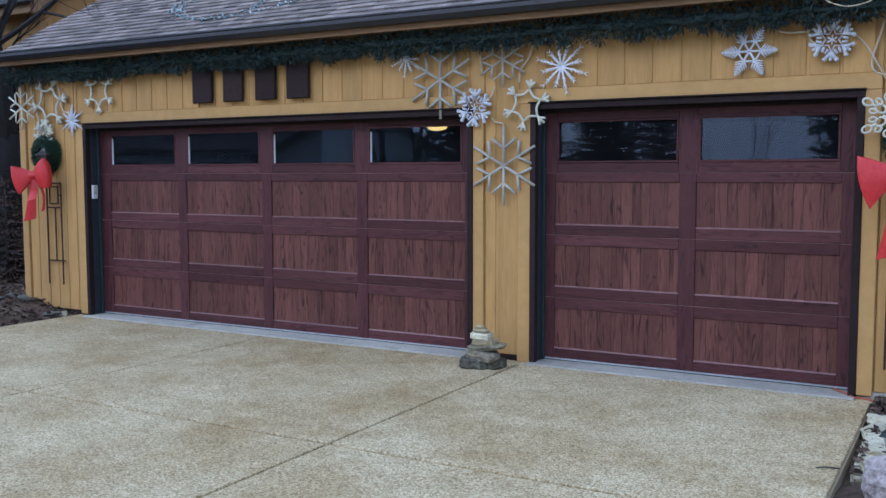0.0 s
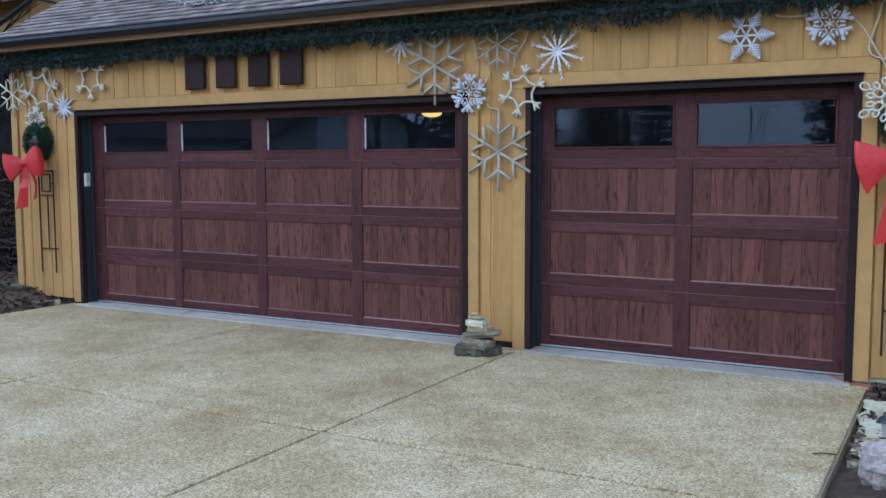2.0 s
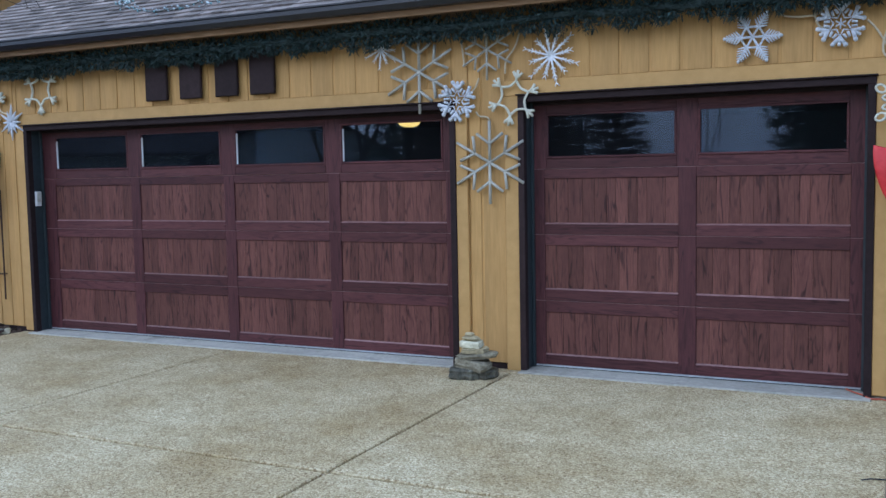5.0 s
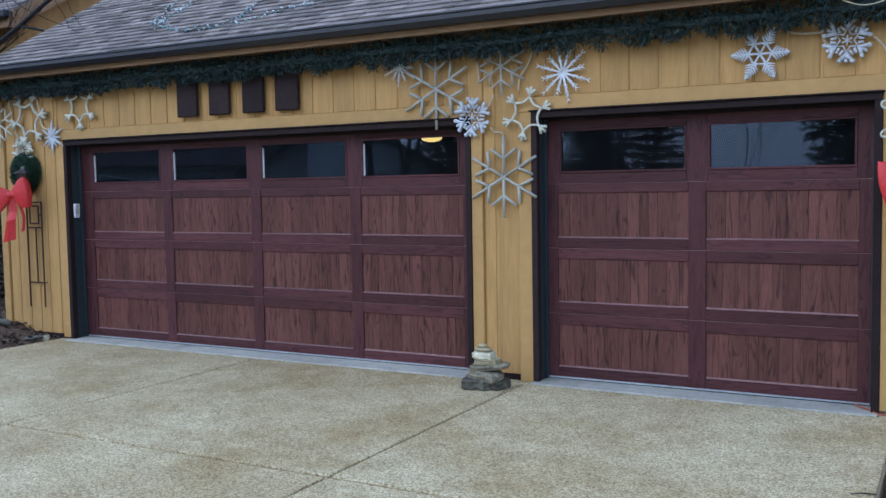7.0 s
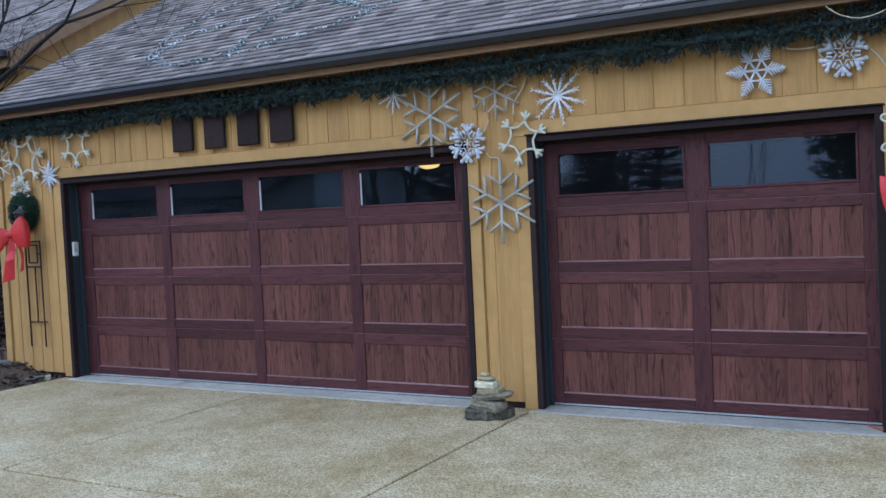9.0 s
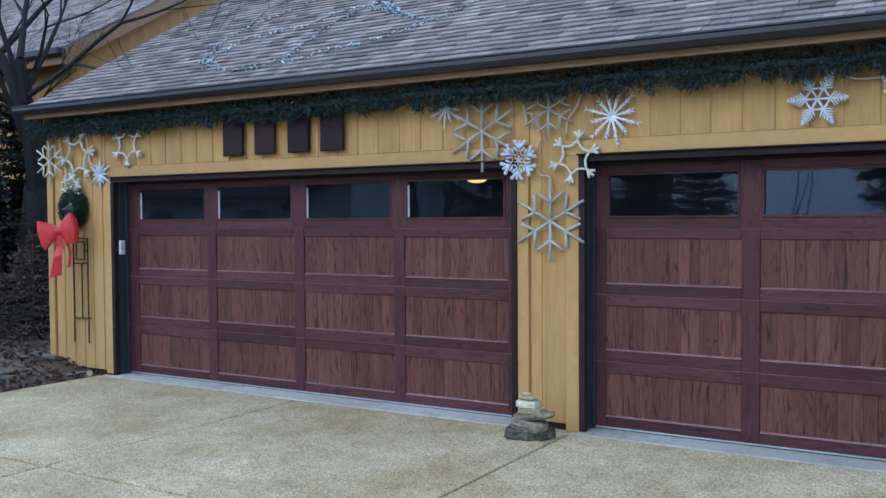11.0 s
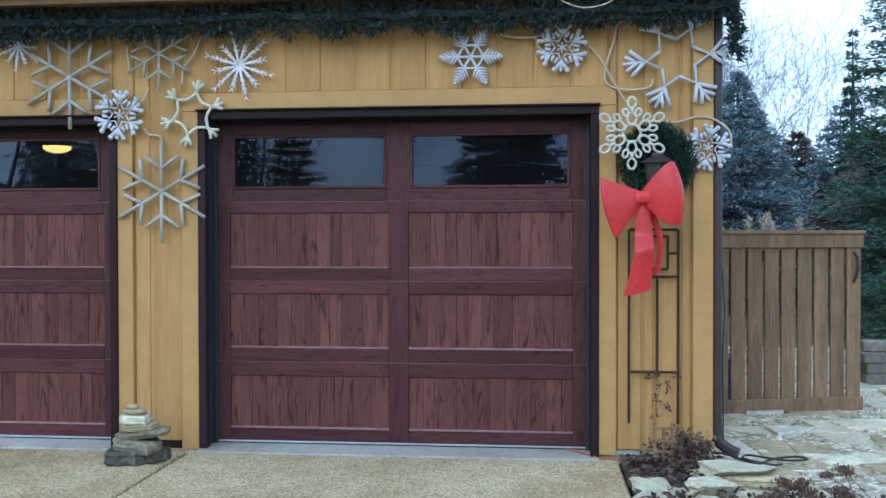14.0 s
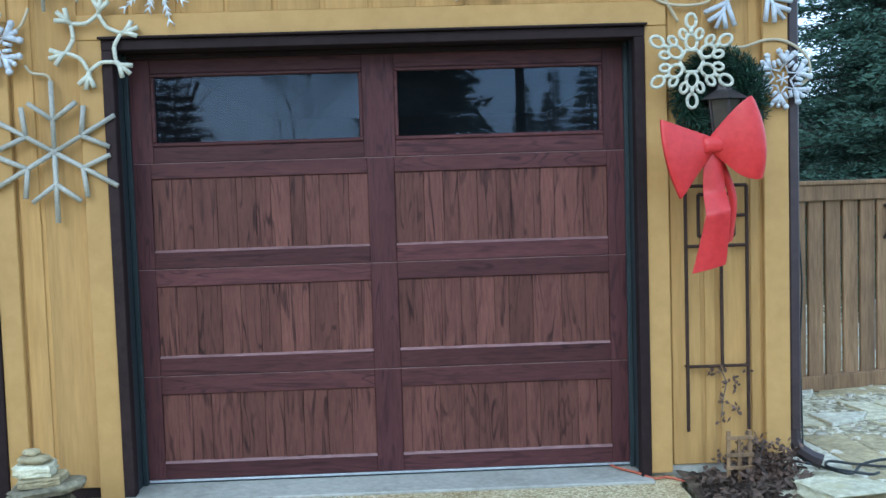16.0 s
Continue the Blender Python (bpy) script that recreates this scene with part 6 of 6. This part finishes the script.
for s in (0, 1):
    far = RY + (RY - WY) if s else WY
    vs = [bm.verts.new(c) for c in ((WX - 9.4, far, WZ), (WX + 0.05, far, WZ), (WX + 0.05, RY, WZ + (RY - WY) * SL), (WX - 9.4, RY, WZ + (RY - WY) * SL))]
    lo = [bm.verts.new(v.co - Vector((0, 0, 0.10))) for v in vs]
    bm.faces.new(vs)
    bm.faces.new(lo[::-1])
    for k in range(4):
        bm.faces.new((vs[k], vs[(k + 1) % 4], lo[(k + 1) % 4], lo[k]))
part("roof", bm, M_SHINGLE, wing, "grey-brown shingle roof")
rv, rf = [], []
rnd = random.Random(71)
for row in range(44):
    x = WX - 9.4 - rnd.random() * 0.2
    while x < WX + 0.04:
        w = rnd.uniform(0.15, 0.3)
        i0 = len(rv)
        for xx, s0, h in ((x, 0, 0.016), (min(x + w, WX + 0.05), 0, 0.016), (min(x + w, WX + 0.05), 0.17, 0.003), (x, 0.17, 0.003), (x, 0, 0.0), (min(x + w, WX + 0.05), 0, 0.0)):
            s1 = row * 0.14 + s0
            rv.append((xx, WY + s1 * COS - h * SIN, WZ + s1 * SIN + h * COS))
        rf += [(i0, i0 + 1, i0 + 2, i0 + 3), (i0, i0 + 4, i0 + 5, i0 + 1)]
        x += w
tagged(from_lists("wing_shingle_field", rv, rf, M_SHINGLE_FAR, wing), kind="stuff")
bm = bmesh.new()
L = RY - WY
vs = [bm.verts.new(c) for c in ((WX + 0.055, WY, WZ - 0.03), (WX + 0.055, RY, WZ + L * SL - 0.03), (WX + 0.055, RY, WZ + L * SL - 0.26), (WX + 0.055, WY, WZ - 0.26))]
lo = [bm.verts.new(v.co - Vector((0.04, 0, 0))) for v in vs]
bm.faces.new(vs)
bm.faces.new(lo[::-1])
for k in range(4):
    bm.faces.new((vs[k], vs[(k + 1) % 4], lo[(k + 1) % 4], lo[k]))
part("rake_board", bm, M_FASCIA, wing, "tan painted rake board")
part("eave_board", boxm(WX - 9.0, WX + 0.0, WY - 0.03, WY + 0.03, WZ - 0.25, WZ - 0.1), M_FASCIA, wing, "tan painted eave board")
part("wing_gutter", boxm(WX - 9.0, WX + 0.05, WY - 0.14, WY - 0.032, WZ - 0.13, WZ - 0.01, 0.02), M_GUTTER, wing)

# ---- small plants and litter ----
M_DRY = island_tone("brown_dead_leaves", (0.050, 0.030, 0.021), (0.155, 0.105, 0.075), 0.9, 14, 0.65, 0)
M_DRYPALE = island_tone("pale_dead_leaves", (0.16, 0.12, 0.08), (0.32, 0.26, 0.19), 0.9, 14, 0.5, 0)
M_SEED = island_tone("russet_seed_heads", (0.085, 0.050, 0.035), (0.20, 0.125, 0.088), 0.95, 14, 0.5, 0)
M_STRAW = surf("straw_stem", (0.25, 0.20, 0.13), (0.42, 0.35, 0.24), 30, 0.9, bumps=0)


def leaf_litter(label, n, area, height, material, seed, size=0.05):
    """Curled dead leaves strewn over a patch."""
    rnd = random.Random(seed)
    verts, faces = [], []
    for _ in range(n):
        x, y = area(rnd)
        p = Vector((x, y, height(x, y) + rnd.uniform(0.0, 0.035)))
        m = Euler((rnd.gauss(0, 0.5), rnd.gauss(0, 0.5), rnd.uniform(0, 6.28))).to_matrix()
        s = size * rnd.uniform(0.5, 1.25)
        c = rnd.uniform(0.1, 0.5) * s
        i = len(verts)
        for q in ((-s, 0, 0), (-0.3 * s, -0.45 * s, c), (0.5 * s, -0.35 * s, c), (s, 0, 0.2 * s), (0.5 * s, 0.35 * s, c), (-0.3 * s, 0.45 * s, c)):
            verts.append(p + m @ Vector(q))
        faces += [(i, i + 1, i + 2, i + 3), (i, i + 3, i + 4, i + 5)]
    return tagged(from_lists("leaf_litter", verts, faces, material), label, "leaves", kind="stuff")


def right_area(r):
    while True:
        x, y = r.uniform(DR_R + 0.03, 6.0), r.uniform(-5.6, -1.25)
        if (x > 3.45 or y < -1.9) and rise_right(x, y) > 0.0:
            return x, y


def left_area(r):
    return DR_L - 0.05 - r.random() ** 1.5 * 3.5, r.uniform(-4.0, 1.0)


leaf_litter("brown dead leaves strewn over the rock bed", 9500, right_area, rise_right, M_DRY, 12, 0.036)
leaf_litter("pale dead leaves strewn over the rock bed", 900, right_area, rise_right, M_DRYPALE, 13)
leaf_litter("brown dead leaves at the foot of the wall", 420, lambda r: (r.uniform(DR_R + 0.03, 3.22), r.uniform(-0.62, -0.03)), lambda x, y: 0.012, M_DRY, 18, 0.030)
leaf_litter("brown dead leaves caught among the rocks", 900, lambda r: (r.uniform(DR_R + 0.05, 4.3), r.uniform(-2.0, -0.75)), lambda x, y: 0.004, M_DRY, 19, 0.030)
leaf_litter("brown dead leaves strewn by the far corner", 2600, left_area, rise_left, M_DRY, 14)
leaf_litter("pale dead leaves strewn by the far corner", 350, left_area, rise_left, M_DRYPALE, 15)


def dry_plant(label, x, y, n, h, seed, heads=True, z=0.0, spread=0.12):
    """Upright dead stems with flat russet heads."""
    rnd = random.Random(seed)
    t = thing("dry_plant", label, "plant", (x, y, z), "dead perennials in the bed")
    stems, samples = bmesh.new(), []
    for _ in range(n):
        p = Vector((rnd.gauss(0, spread * 0.5), rnd.gauss(0, spread * 0.5), -0.03))
        q = Vector((rnd.gauss(0, spread), rnd.gauss(0, spread), h * rnd.uniform(0.6, 1.1)))
        tube(stems, [p, p.lerp(q, 0.5) + Vector((rnd.gauss(0, 0.015), rnd.gauss(0, 0.015), 0)), q], [0.0035, 0.003, 0.002], 4)
        if heads:
            for _ in range(110):
                samples.append((q + Vector((rnd.gauss(0, 0.020), rnd.gauss(0, 0.020), rnd.gauss(0, 0.007))), (rnd.gauss(0, 0.4), rnd.gauss(0, 0.4), 1)))
        else:
            for k in range(3):
                w = p.lerp(q, rnd.uniform(0.4, 0.9))
                tube(stems, [w, w + Vector((rnd.gauss(0, 0.04), rnd.gauss(0, 0.04), rnd.uniform(0.02, 0.07)))], [0.002, 0.0012], 3)
    tagged(part("stem_clump", stems, M_STRAW if not heads else M_TWIG, t), kind="stuff")
    if heads:
        tagged(from_lists("seed_head", *blades(samples, 0.022, 0.006, rnd, 0.4), M_SEED, t, "russet flat seed heads"), kind="stuff")
    return t


for i, (x, y, n, h) in enumerate(((3.41, -1.18, 6, 0.13), (3.60, -1.27, 5, 0.14), (3.78, -1.08, 6, 0.16), (3.54, -1.56, 4, 0.11), (3.31, -1.91, 4, 0.10))):
    dry_plant("dead perennial with flat russet seed heads", x, y, n, h, 120 + i, True, 0.0)
for i, (x, y, n, h) in enumerate(((3.91, -1.65, 10, 0.24), (4.12, -1.50, 9, 0.27), (3.81, -1.89, 8, 0.18), (4.03, -2.20, 7, 0.2), (3.65, -2.31, 5, 0.15), (4.34, -1.81, 10, 0.28), (3.49, -2.70, 4, 0.16))):
    dry_plant("clump of dead straw-brown stems", x, y, n, h, 140 + i, False, 0.0, 0.14)

# dried climber and a little wooden lattice at the wall
lat = thing("plant_stake", "small weathered wooden lattice stake by the wall", "trellis", (2.865, -0.20, -0.03))
for dx in (-0.05, 0.0, 0.05):
    part("slat", boxm(dx - 0.009, dx + 0.009, -0.006, 0.006, 0.0, 0.25 if dx == 0 else 0.29, 0.002), M_FENCE, lat)
for z in (0.11, 0.17, 0.25):
    part("cross_slat", boxm(-0.065, 0.065, -0.014, -0.0065, z, z + 0.018, 0.002), M_FENCE, lat)
rnd = random.Random(9)
cl = thing("dead_climber", "brown withered climbing plant at the wall foot", "plant", (2.9, -0.12, 0.0))
bm, samples = bmesh.new(), []
for k in range(22):
    p = Vector((rnd.uniform(-0.02, 0.24), rnd.uniform(-0.09, 0.06), -0.02))
    q = Vector((p.x + rnd.gauss(0, 0.06), p.y + rnd.gauss(0, 0.03), rnd.uniform(0.08, 0.22)))
    tube(bm, [p, p.lerp(q, 0.5) + Vector((rnd.gauss(0, 0.03), 0, 0)), q], [0.004, 0.003, 0.0015], 4)
    for _ in range(40):
        samples.append((p.lerp(q, rnd.uniform(0.2, 1.0)) + Vector((rnd.gauss(0, 0.025), rnd.gauss(0, 0.02), rnd.gauss(0, 0.02))), (rnd.gauss(0, 1), rnd.gauss(0, 1), rnd.gauss(0, 1))))
vine = [(-0.06, 0.09, 0.28), (-0.05, 0.10, 0.36), (-0.03, 0.10, 0.45), (-0.06, 0.10, 0.52)]
tube(bm, vine, 0.003, 4)
for x, y, z in vine + [(0.02, 0.10, 0.33), (0.01, 0.10, 0.44), (0.06, 0.10, 0.50), (-0.1, 0.10, 0.50)]:
    for _ in range(7):
        samples.append((Vector((x, y - 0.012, z)) + Vector((rnd.gauss(0, 0.012), rnd.gauss(0, 0.005), rnd.gauss(0, 0.012))), (rnd.gauss(0, 1), rnd.gauss(0, 0.5), rnd.gauss(0, 1))))
tagged(part("stem_clump", bm, M_TWIG, cl), kind="stuff")
from_lists("withered_leaves", *blades(samples, 0.032, 0.010, rnd, 0.5), island_tone("curled_brown_leaves", (0.06, 0.035, 0.026), (0.20, 0.125, 0.09), 0.9, 40, 0.5, 0), cl, "curled brown leaves")

# tall plumed grass behind the fence
rnd = random.Random(17)
pg = thing("plume_grass", "tall dry ornamental grass with pale plumes", "plant", (4.2, 3.6, -0.05))
bm, samples = bmesh.new(), []
for k in range(9):
    p = Vector((rnd.gauss(0, 0.12), rnd.gauss(0, 0.12), 0))
    q = Vector((p.x + rnd.gauss(0, 0.22), p.y + rnd.gauss(0, 0.15), rnd.uniform(1.40, 1.62)))
    tube(bm, [p, p.lerp(q, 0.5), q], [0.006, 0.005, 0.003], 4)
    for _ in range(70):
        samples.append((q + Vector((rnd.gauss(0, 0.014), rnd.gauss(0, 0.014), rnd.uniform(-0.15, 0.0))), (rnd.gauss(0, 0.4), rnd.gauss(0, 0.4), 1)))
tagged(part("stem_clump", bm, M_STRAW, pg), kind="stuff")
from_lists("plumes", *blades(samples, 0.05, 0.008, rnd, 0.4), surf("cream_plume", (0.45, 0.40, 0.30), (0.6, 0.55, 0.43), 20, 0.9, bumps=0), pg, "pale feathery plumes")

# lichened bush reaching in beside the drive
rnd = random.Random(23)
bush = thing("bare_bush", "bare lichen-covered bush beside the driveway", "bush", (4.25, -3.75, -0.05))


def limb(name, pts, r0, r1, twigs=0):
    bm = bmesh.new()
    P = [Vector(p) - Vector(bush.location) for p in pts]
    fine = []
    for a, b in zip(P, P[1:]):
        fine += [a, a.lerp(b, 0.5) + Vector((rnd.gauss(0, 0.01), rnd.gauss(0, 0.01), rnd.gauss(0, 0.012)))]
    P = fine + [P[-1]]
    n = len(P)
    tube(bm, P, [r0 + (r1 - r0) * i / (n - 1) for i in range(n)], 7)
    for _ in range(twigs):
        k = rnd.randint(0, n - 2)
        a = P[k].lerp(P[k + 1], rnd.random())
        d = ((P[-1] - P[0]).normalized() + Vector((rnd.gauss(0, 0.6), rnd.gauss(0, 0.5), rnd.gauss(0, 0.6)))).normalized()
        ln = rnd.uniform(0.04, 0.13)
        tube(bm, [a, a + d * ln * 0.5 + Vector((0, 0, rnd.gauss(0, 0.008))), a + d * ln], [r1 * 1.2, r1 * 0.8, r1 * 0.4], 5)
    part(name, bm, M_LICHEN, bush)


limb("branch", [(4.224, -3.800, 0.053), (4.062, -3.841, 0.612), (3.804, -3.882, 0.996), (3.499, -3.925, 1.100), (3.368, -3.922, 1.099), (3.268, -3.920, 1.077), (3.197, -3.918, 1.097), (3.151, -3.917, 1.132)], 0.03, 0.004, 12)
limb("branch", [(3.308, -3.920, 1.088), (3.283, -3.920, 1.042), (3.294, -3.920, 0.981), (3.321, -3.921, 0.910), (3.311, -3.921, 0.870)], 0.008, 0.003, 2)
limb("branch", [(3.907, -3.855, 0.865), (3.703, -3.930, 0.955), (3.501, -3.925, 0.973), (3.391, -3.923, 0.911), (3.321, -3.921, 0.900), (3.260, -3.920, 0.884)], 0.012, 0.003, 9)
limb("branch", [(4.062, -3.841, 0.612), (3.903, -3.884, 1.068), (3.698, -3.928, 1.239), (3.446, -3.923, 1.282), (3.325, -3.920, 1.296), (3.178, -3.917, 1.329)], 0.016, 0.003, 9)
limb("branch", [(3.800, -3.911, 1.168), (3.596, -3.925, 1.369), (3.444, -3.922, 1.433), (3.363, -3.920, 1.422), (3.344, -3.920, 1.407)], 0.011, 0.003, 9)
limb("branch", [(4.062, -3.841, 0.612), (4.254, -3.639, 1.318), (4.207, -2.934, 1.854), (3.945, -2.228, 2.076), (3.696, -2.024, 2.169), (3.513, -2.021, 2.298), (3.381, -2.018, 2.376)], 0.015, 0.003, 12)
